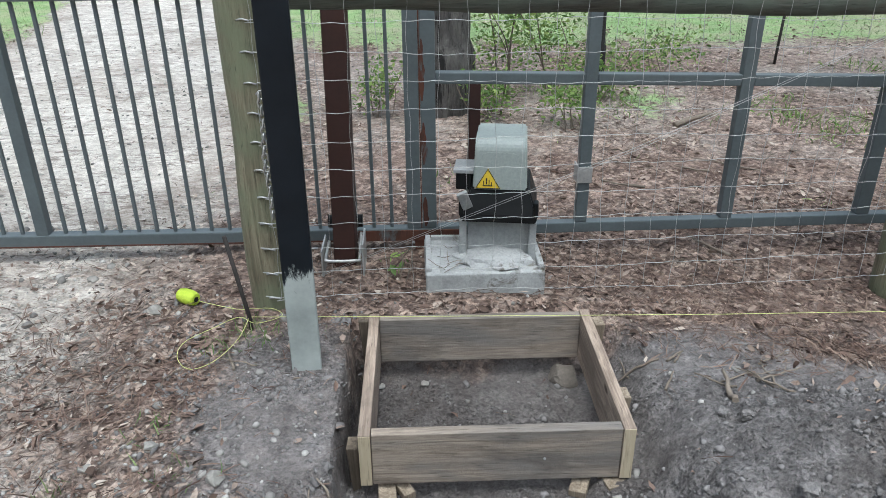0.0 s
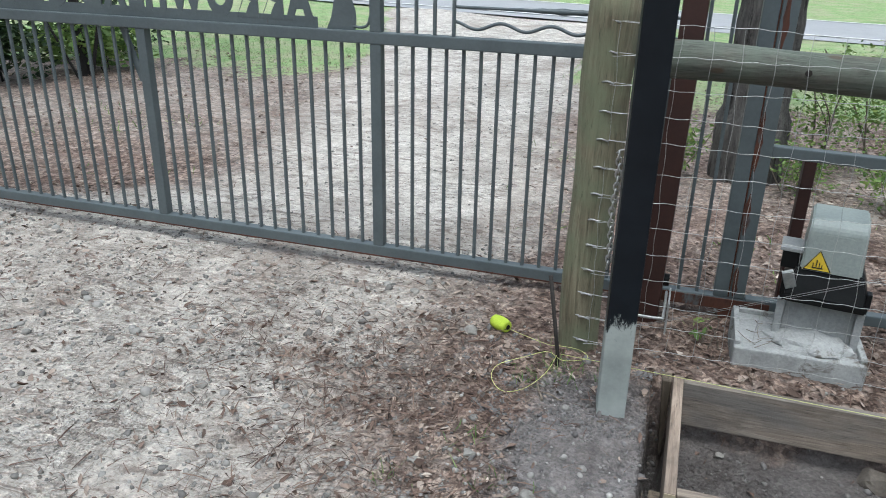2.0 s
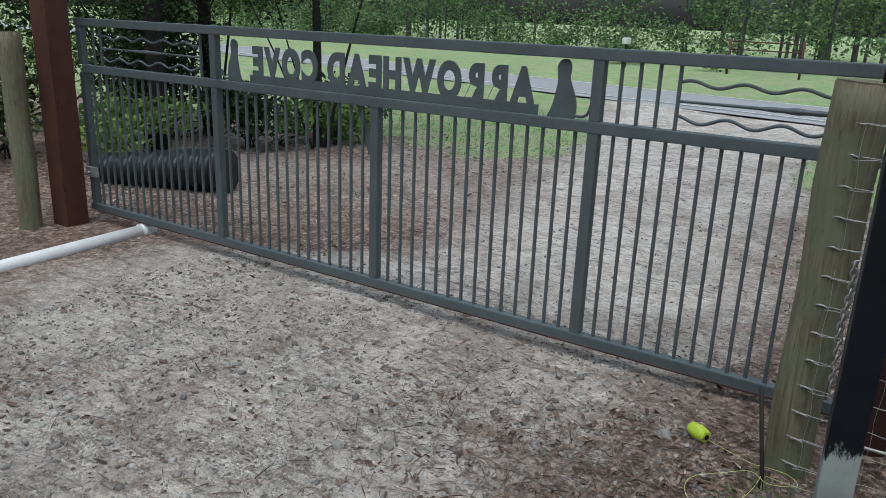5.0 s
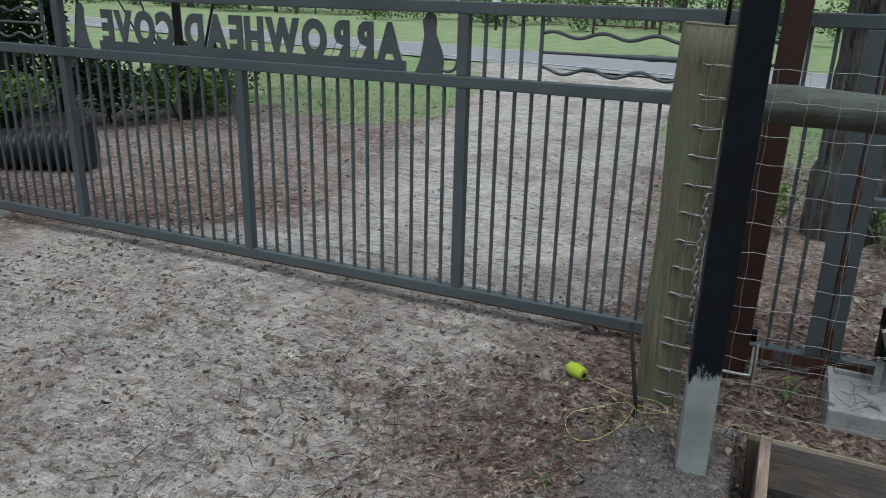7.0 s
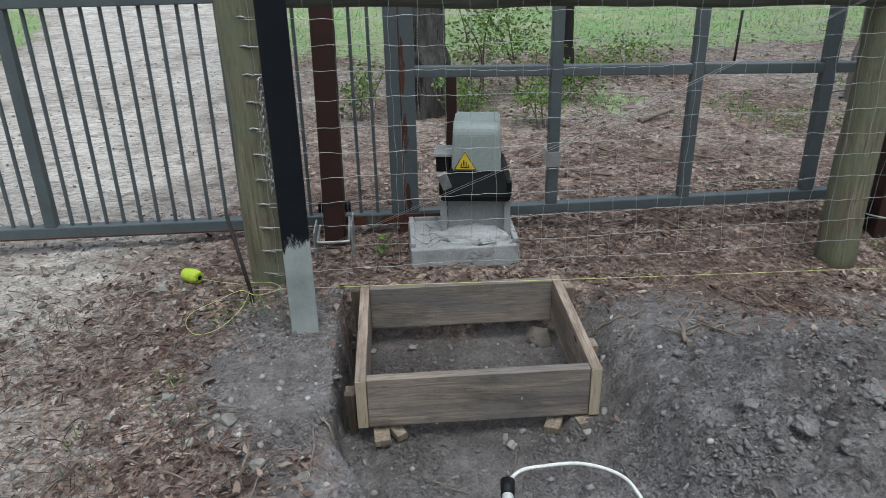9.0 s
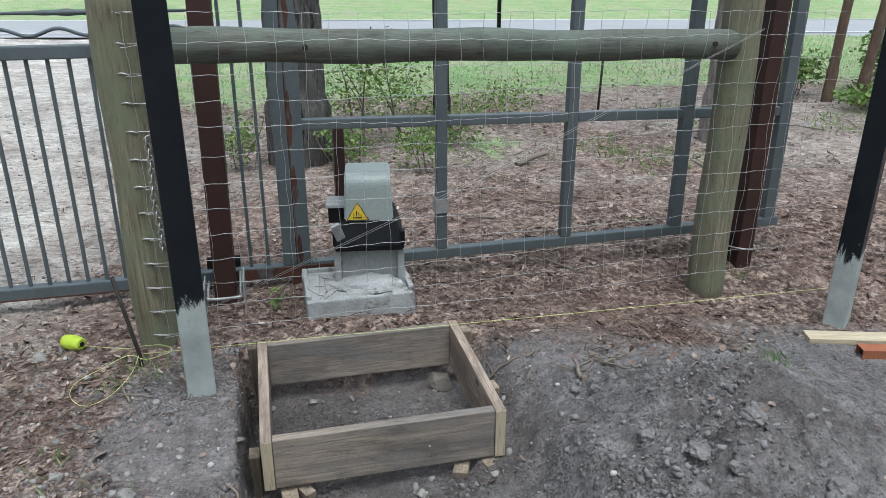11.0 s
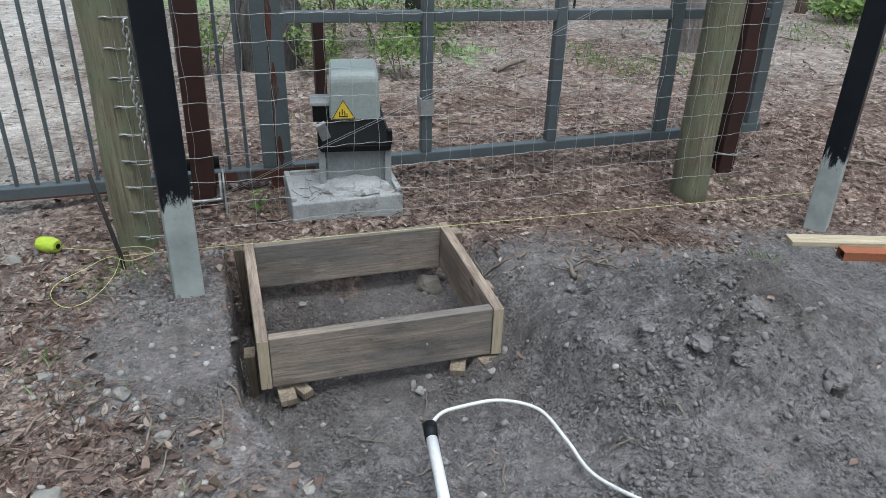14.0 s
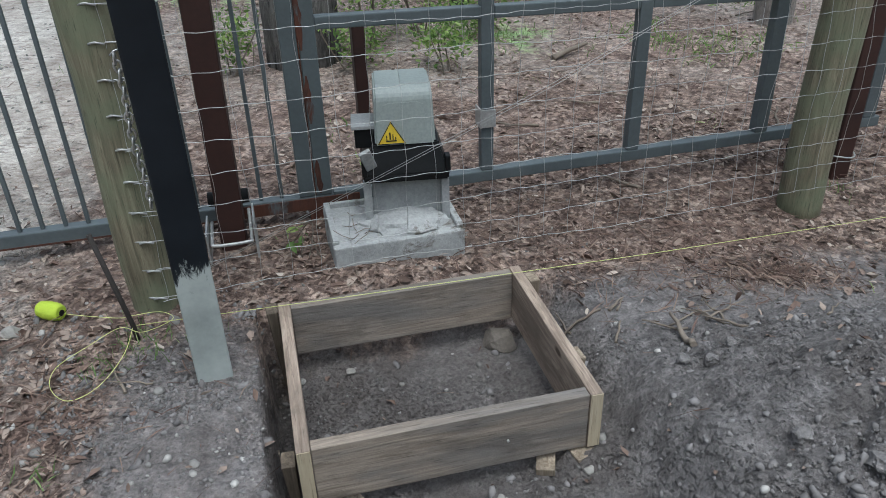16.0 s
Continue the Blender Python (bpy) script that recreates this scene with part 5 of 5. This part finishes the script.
def bits_chance(x, y):
    dirt, lawn, drive = ground_zones(x, y)
    wisp = step(0.0, 0.16, vnoise(x * 0.6 + y * 0.3, y * 1.6 - x * 0.5, 3.0, 131, 5, 0.65))
    return clear_of_things(x, y) * drive * (0.12 + 0.88 * wisp) * (1 - dirt)


p = sown(rng, 24000, -5.2, 0.2, 0.9, 5.2, bits_chance, 0.003)
strewn("needle_bits", NEEDLE_T * np.array((1, 1.5, 1)), NEEDLE_F, p, rng.gamma(5, 0.006, len(p)).clip(0.012, 0.07), rng, 0.12, TWIG, "dark broken needles and twig bits on the sandy drive", "twigs", 0.1)


def pebble_chance(x, y):
    dirt, lawn, drive = ground_zones(x, y)
    bank = np.exp(-(((x + 0.55) / 0.7) ** 2) - (((y - 1.9) / 0.75) ** 2))
    return clear_of_things(x, y) * np.clip(0.55 * drive + 0.55 * bank + 0.05, 0, 1) * (1 - 0.6 * pit_mask(x, y)) * (1 - 0.9 * mound_mask(x, y))


p = sown(rng, 14000, -4.2, 1.6, 0.9, 4.0, pebble_chance, 0.001)
s = rng.lognormal(-5.3, 0.5, len(p)).clip(0.0025, 0.02)
strewn("pebbles", ICO_T * (1.5, 1.25, 0.95), ICO_F, p, s, rng, 0.4, PEBBLE, "small pale gravel pebbles in the dirt", "gravel", 0.22)
p = sown(rng, 2200, -6, 0.5, 3.6, 9, pebble_chance, 0.0)
strewn("pebbles", CHUNK_T * (1, 0.9, 0.8), CHUNK_F, p, rng.uniform(0.005, 0.013, len(p)), rng, 0.3, PEBBLE, "small pale gravel on the drive", "gravel", 0.3)


def clod_chance(x, y):
    dug = np.exp(-(((x - 1.4) / 1.0) ** 2) - (((y - 1.75) / 0.85) ** 2))
    foot = np.exp(-(((x - 1.35) / 0.22) ** 2) - (((y - 1.55) / 0.35) ** 2))
    bank = np.exp(-(((x + 0.1) / 0.5) ** 2) - (((y - 2.35) / 0.6) ** 2))
    gather = 0.12 + 0.88 * step(-0.02, 0.2, vnoise(x, y, 4.5, 141, 4, 0.6))
    return clear_of_things(x, y) * np.clip(0.4 * dug + 0.9 * foot + 0.75 * bank + 0.05 * pit_mask(x, y), 0, 1) * gather


p = sown(rng, 64000, -0.9, 3.0, 0.9, 3.05, clod_chance, 0.001)
s = rng.lognormal(-5.3, 0.5, len(p)).clip(0.003, 0.016)
strewn("dirt_clods", ICO_T * (1.1, 0.85, 0.6), ICO_F, p, s, rng, 0.8, CLOD, "loose grey dirt clods on the spoil heap", "dirt", 0.55)

p = sown(rng, 1500, -0.4, 3.0, 1.0, 2.8, lambda x, y: 0.4 * clod_chance(x, y), -0.002)
strewn("dirt_clods", ICO_T * (1.0, 0.8, 0.7), ICO_F, p, rng.gamma(6, 0.0021, len(p)).clip(0.007, 0.027), rng, 0.8, CLOD, "larger crumbly clods on the spoil heap", "dirt", 0.55)

# grass
BLADE_T = [(-0.03, 0, 0), (0.03, 0, 0), (-0.022, 0.08, 0.55), (0.022, 0.08, 0.55), (0, 0.32, 1.0), (0.004, 0.32, 1.0)]
BLADE_F = [(0, 1, 3, 2), (2, 3, 5, 4)]


def tuft_places(spots, each, spread):
    out = []
    for x, y in spots:
        out.append(np.stack([rng.normal(x, spread, each), rng.normal(y, spread, each)], 1))
    q = np.concatenate(out)
    return np.stack([q[:, 0], q[:, 1], ground_z(q[:, 0], q[:, 1]) - 0.004], 1)


p = tuft_places([(-0.41, 2.23), (-0.26, 1.99), (-0.17, 2.78), (-0.12, 2.70), (-0.3, 2.62), (2.45, 2.38), (2.5, 2.4), (0.5, 1.4), (-0.5, 1.75), (0.1, 1.5), (3.3, 3.0), (-0.62, 1.95), (2.9, 3.3), (-0.2, 2.7), (-0.24, 2.82), (-0.3, 2.72), (2.47, 2.42), (0.02, 2.74)], 22, 0.04)
strewn("grass", BLADE_T, BLADE_F, p, rng.uniform(0.025, 0.07, len(p)), rng, 0.55, GRASS, "sparse green grass tufts in the dirt", "grass", 0.1)


def lawn_chance(x, y):
    dirt, lawn, drive = ground_zones(x, y)
    return np.clip(lawn, 0, 1) * (road_side(x, y) < -0.1)


def weed_chance(x, y):
    dirt, lawn, drive = ground_zones(x, y)
    clump = step(0.06, 0.24, vnoise(x, y, 1.5, 161, 4, 0.65))
    return clump * (1 - drive) * (0.35 + 0.65 * step(4.2, 6.2, y))


p = sown(rng, 26000, 0.4, 7.5, 4.1, 8.5, weed_chance, -0.005)
strewn("weeds", BLADE_T * np.array((1.15, 1, 1)), BLADE_F, p, rng.uniform(0.025, 0.1, len(p)), rng, 0.8, WEED, "low bright green weeds in the leaf litter", "weeds", 0.2)
p = sown(rng, 3500, -5.5, -0.3, 4.4, 8.5, lambda x, y: 0.8 * weed_chance(x, y), -0.005)
strewn("weeds", BLADE_T * np.array((1.15, 1, 1)), BLADE_F, p, rng.uniform(0.03, 0.1, len(p)), rng, 0.7, WEED, "green weeds along the drive", "weeds", 0.2)
p = sown(rng, 44000, -10, 12, 4.3, 14, lawn_chance, -0.005)
strewn("grass", BLADE_T, BLADE_F, p, rng.uniform(0.03, 0.085, len(p)), rng, 0.5, GRASS, "patchy mown grass beyond the gate", "grass", 0.1)

# ---- shrubs, saplings and woods ----


def leaf_cloud(rng, blobs, n, size, flat=0.6):
    """n small leaves spread through several uneven balls (x, y, z, radius, height)."""
    w = np.array([b[3] ** 2 * b[4] for b in blobs])
    which = rng.choice(len(blobs), n, p=w / w.sum())
    d = rng.normal(0, 1, (n, 3))
    d /= np.linalg.norm(d, axis=1)[:, None]
    r = rng.random(n) ** 0.45
    bl = np.array(blobs)[which]
    pos = bl[:, :3] + d * r[:, None] * np.stack([bl[:, 3], bl[:, 3], bl[:, 4]], 1)
    return pos, rng.uniform(size * 0.55, size * 1.3, n)


def leaf_mesh(name, rng, pos, sizes, material, quad=False):
    tv = np.array(LEAF_T if not quad else [(-0.5, 0, 0), (0, 0.3, 0.1), (0.5, 0, 0.05), (0, -0.3, 0.1)])
    fc = LEAF_F if not quad else [(0, 3, 2, 1)]
    n, k = len(pos), len(tv)
    verts = np.einsum("nij,nkj->nki", turned(n, rng, 0.7), tv[None] * sizes[:, None, None] * (1 + rng.uniform(-0.2, 0.2, (n, k, 1)))) + pos[:, None, :]
    faces = (np.asarray(fc)[None] + (np.arange(n) * k)[:, None, None]).reshape(-1, len(fc[0]))
    return bulk(name, verts.reshape(-1, 3), faces, material)


def shrub(name, x, y, blobs, n, size, material, label, stems=6, seed=0, category="shrub", stem_mat=STICK):
    r = np.random.default_rng(seed)
    t = thing(name, label, category, at=(x, y, gz(x, y)))
    for k in range(stems):
        b = blobs[int(r.integers(len(blobs)))]
        tip = Vector((b[0] + r.normal(0, b[3] * 0.5), b[1] + r.normal(0, b[3] * 0.5), b[2] + b[4] * 0.6))
        foot = Vector((r.normal(0, 0.06), r.normal(0, 0.06), -0.05))
        mid = foot.lerp(tip, 0.5) + Vector((r.normal(0, 0.06), r.normal(0, 0.06), 0.1))
        part("stem", tube(smooth_curve([foot, mid, tip], 5), [0.012 * min(1.0, 0.2 + b[2]) * (1 - 0.07 * q) * max(1.0, b[2] * 0.7) for q in range(11)], 6), stem_mat, t)
    pos, sz = leaf_cloud(r, blobs, n, size)
    part("foliage", leaf_mesh("foliage", r, pos, sz, material), parent=t)
    return t


# low green growth round the big trunk
r0 = random.Random(5)
for k, (x, y, h, rad, n) in enumerate(((1.15, 6.3, 0.75, 0.35, 420), (1.6, 6.7, 0.7, 0.45, 520), (2.0, 6.4, 0.35, 0.4, 380), (1.0, 5.8, 0.35, 0.25, 240), (0.15, 5.95, 0.4, 0.22, 240), (2.7, 7.2, 0.3, 0.5, 300), (1.6, 5.6, 0.28, 0.3, 240), (0.35, 3.28, 0.06, 0.09, 26))):
    blobs = [(r0.uniform(-0.4, 0.4) * rad, r0.uniform(-0.4, 0.4) * rad, h * r0.uniform(0.4, 1.1), rad * r0.uniform(0.45, 0.9), max(0.04, h * 0.4)) for q in range(6)]
    shrub("sapling", x, y, blobs, int(n * (0.5 if k == 7 else 1.9)), 0.042 * (1.2 if k == 7 else 1), FOLIAGE, "leafy green sapling growth near the gate", 4, 100 + k, "sapling")

# dark shrubbery on the far side of the drive
for k, (x, y, h, rad, n) in enumerate(((-7.6, 5.4, 0.75, 0.8, 1500), (-8.8, 6.6, 1.5, 1.0, 2600), (-7.5, 7.0, 0.7, 0.7, 1300), (-6.9, 7.9, 0.65, 0.6, 1100), (-10.2, 7.6, 1.7, 1.2, 2600), (-8.0, 9.2, 0.7, 0.9, 1000), (-11.0, 6.3, 1.8, 1.3, 2400), (-8.8, 4.6, 1.3, 0.8, 1600))):
    blobs = [(r0.uniform(-0.7, 0.7) * rad, r0.uniform(-0.7, 0.7) * rad, h * r0.uniform(0.25, 1.0), rad * r0.uniform(0.4, 0.7), h * r0.uniform(0.3, 0.5)) for q in range(7)]
    shrub("shrub", x, y, blobs, n, 0.1, FOLIAGE_DARK if k % 3 else FOLIAGE, "dense dark green shrub beside the drive", 8, 200 + k, stem_mat=BARK_DARK)
for k, (x, y, h, rad, n) in enumerate(((-7.9, 5.9, 2.1, 1.3, 3200), (-6.9, 7.6, 2.3, 1.2, 2600), (-8.8, 7.4, 2.3, 1.6, 3600), (-9.8, 6.6, 1.9, 1.4, 3600))):
    blobs = [(r0.uniform(-1, 1) * rad, r0.uniform(-1, 1) * rad, h * r0.uniform(0.8, 1.3), rad * r0.uniform(0.3, 0.5), 0.4) for q in range(12)]
    shrub("understorey_tree", x + 0.15, y, blobs, n, 0.075, FOLIAGE if k == 1 else FOLIAGE_DARK, "slim tree with leafy branches hanging low", 3, 250 + k, "tree", BARK_DARK)
for k, (x, y, h, rad, n) in enumerate(((7.75, 7.4, 0.8, 0.7, 1700), (6.85, 6.9, 0.2, 0.45, 800), (8.7, 7.9, 1.1, 0.9, 1700), (6.6, 7.9, 0.4, 0.45, 800))):
    blobs = [(r0.uniform(-0.6, 0.6) * rad, r0.uniform(-0.6, 0.6) * rad, h * r0.uniform(0.3, 1.1), rad * r0.uniform(0.45, 0.75), h * 0.4) for q in range(5)]
    shrub("shrub", x, y, blobs, n, 0.08, FOLIAGE, "green shrub round slender trunks", 6, 300 + k)


def furrowed(pts, rad, seed):
    """A trunk whose bark stands in long uneven ridges."""
    fine = smooth_curve(pts, 8)
    m = len(fine) - 1
    radii = [rad[min(len(rad) - 1, int(k / m * (len(rad) - 1)))] for k in range(m + 1)]
    b = tube(fine, radii, 72)
    for v in b.verts:
        c = fine[min(m, max(0, round(m * (v.co.z + 0.15) / (fine[-1].z + 0.15))))]
        out = Vector((v.co.x - c.x, v.co.y - c.y, 0))
        a = math.atan2(out.y, out.x)
        ridge = noise.noise(Vector((math.cos(a) * 7, math.sin(a) * 7, v.co.z * 1.8 + seed * 9)))
        v.co += out * (0.05 * ridge + 0.09 * noise.noise(Vector((math.cos(a) * 9, math.sin(a) * 9, v.co.z * 2.2 + seed))))
    return b


def tree(x, y, r, h, material, label, crown=None, lean=(0, 0), seed=0, n=900, size=0.28, leaf=FOLIAGE):
    """A tapered trunk with limbs and a loose crown of many leaves."""
    rg = np.random.default_rng(seed)
    m = 16
    pts, rad = [], []
    for k in range(m + 1):
        u = k / m
        pts.append(Vector((lean[0] * u + 0.04 * math.sin(u * 5 + seed), lean[1] * u, -0.15 + (h + 0.15) * u)))
        rad.append(r * (1.0 + 0.12 * math.exp(-u * h / 0.22) - 0.7 * u))
    t = thing("tree", label, "tree", at=(x, y, gz(x, y)))
    part("trunk", furrowed(pts, rad, seed), material, t)
    blobs = []
    for k in range(9):
        p0 = pts[m - 6 + k % 6]
        a = k * 2.4 + seed
        L = h * rg.uniform(0.12, 0.22)
        tip = p0 + Vector((math.cos(a) * L, math.sin(a) * L, L * rg.uniform(0.2, 0.7)))
        part("limb", tube([p0, p0.lerp(tip, 0.5) + Vector((0, 0, -0.05)), tip], [r * 0.35, r * 0.22, r * 0.08], 7), material, t)
        blobs.append((tip.x, tip.y, tip.z, L * 0.5, L * 0.4))
    pos, sz = leaf_cloud(rg, blobs, n, size)
    part("crown", leaf_mesh("crown", rg, pos, sz, leaf), parent=t)
    return t


tree(0.61, 6.2, 0.235, 11, BARK, "thick furrowed grey pine trunk beyond the gate", seed=1, n=380)
tree(2.04, 7.1, 0.075, 8, BARK_DARK, "slim dark trunk on the leaf-strewn verge", seed=2, n=220)
tree(4.38, 6.0, 0.13, 10, BARK_PALE, "pale scaly pine trunk beyond the fence", lean=(0.25, 0), seed=3, n=380)
tree(6.72, 7.4, 0.055, 9, BARK_RED, "slender reddish trunk among shrubs", lean=(0.45, 0), seed=4, n=260)
tree(6.98, 7.2, 0.058, 9, BARK_RED, "slender leaning reddish trunk among shrubs", lean=(0.9, 0.2), seed=5, n=260)
tree(-7.9, 5.9, 0.11, 8, BARK_DARK, "dark trunk in the shrubbery", seed=6, n=600, leaf=FOLIAGE_DARK)
tree(-6.9, 7.6, 0.06, 6, BARK_DARK, "thin dark trunk in the shrubbery", seed=7, n=500, leaf=FOLIAGE_DARK)
tree(-8.8, 7.4, 0.1, 8, BARK_DARK, "dark trunk in the shrubbery", seed=8, n=600, leaf=FOLIAGE_DARK)



def build_woods():
    rg = np.random.default_rng(77)
    pos_all, size_all, trunks = [], [], []
    tv, tf = [], []
    for k in range(150):
        x = rg.uniform(-75, 55)
        y = 15.8 - 0.22 * x + rg.uniform(17, 42)
        h = rg.uniform(6, 13)
        r = rg.uniform(0.06, 0.16)
        base = len(tv)
        for z in (-0.3, h):
            for q in range(6):
                a = q * math.pi / 3
                rr = r * (1 if z < 0 else 0.3)
                tv.append((x + rr * math.cos(a), y + rr * math.sin(a), z))
        for q in range(6):
            tf.append((base + q, base + (q + 1) % 6, base + 6 + (q + 1) % 6, base + 6 + q))
        blobs = [(x + rg.normal(0, 0.9), y + rg.normal(0, 0.9), h * rg.uniform(0.12, 1.0), rg.uniform(0.7, 1.5), rg.uniform(0.6, 1.4)) for q in range(9)]
        p, s = leaf_cloud(rg, blobs, 1100, 0.24)
        pos_all.append(p)
        size_all.append(s)
    # Unseen ring round the yard's near side, added to cut low sky light.
    for k in range(120):
        a = rg.uniform(math.pi * 0.98, math.pi * 2.02)
        d = rg.uniform(19, 34)
        x, y, h = math.cos(a) * d * 1.1, 2 + math.sin(a) * d, rg.uniform(7, 13)
        blobs = [(x + rg.normal(0, 1.2), y + rg.normal(0, 1.2), h * rg.uniform(0.08, 1.0), rg.uniform(0.9, 1.8), rg.uniform(0.8, 1.6)) for q in range(9)]
        p, s = leaf_cloud(rg, blobs, 300, 0.6)
        pos_all.append(p)
        size_all.append(s)
    for k in range(170):
        x = rg.uniform(-75, 55)
        y = 15.8 - 0.22 * x + rg.uniform(15, 22)
        blobs = [(x + rg.normal(0, 0.7), y + rg.normal(0, 0.5), rg.uniform(0.2, 1.5), rg.uniform(0.5, 1.1), rg.uniform(0.4, 0.9)) for q in range(3)]
        p, s = leaf_cloud(rg, blobs, 420, 0.18)
        pos_all.append(p)
        size_all.append(s)
    woods = tagged(new("far_woods_and_shade_ring", leaf_mesh("far_woods_and_shade_ring", rg, np.concatenate(pos_all), np.concatenate(size_all), WOODS, True)), "mixed green woods across the road, with an unseen ring added to block low sky light", "woods", kind="stuff")
    tagged(new("far_trunks", bulk("far_trunks", tv, tf, BARK)), "thin grey trunks in the far woods", "tree trunks", kind="stuff")


build_woods()

# far small things
t = thing("mailbox", "pale mailbox on a post beyond the road", "mailbox", at=(-11.5, 31.0, -0.1))
part("box", boxed(-0.13, 0.13, -0.2, 0.2, 0.95, 1.2, 0.05), PVC, t)
part("post", boxed(-0.05, 0.05, -0.05, 0.05, -0.2, 1.0, 0.005), BARK_DARK, t)
t = thing("sign_post", "thin dark post on the verge by the road", "post", at=(4.9, 14.3, -0.1))
part("pole", tube([(0, 0, -0.2), (0, 0, 2.2)], 0.04, 10), BLACK, t)
t = thing("fence_stake", "short rusty steel stake in the grass", "stake", at=(3.95, 7.6, -0.1))
part("bar", tube([(0, 0, -0.1), (0.02, 0, 0.55)], 0.014, 8), REBAR, t)
t = thing("farm_gate", "red tubular farm gate across the road", "gate", at=(-6.2, 31.5, -0.1), rz=-12)
for z in (0.35, 0.65, 0.95, 1.25):
    part("rail", tube([(-1.4, 0, z), (1.4, 0, z)], 0.025, 8), RED_TUBE, t)
for x in (-1.4, 1.4):
    part("post", tube([(x, 0, -0.2), (x, 0, 1.35)], 0.05, 8), RED_TUBE, t)
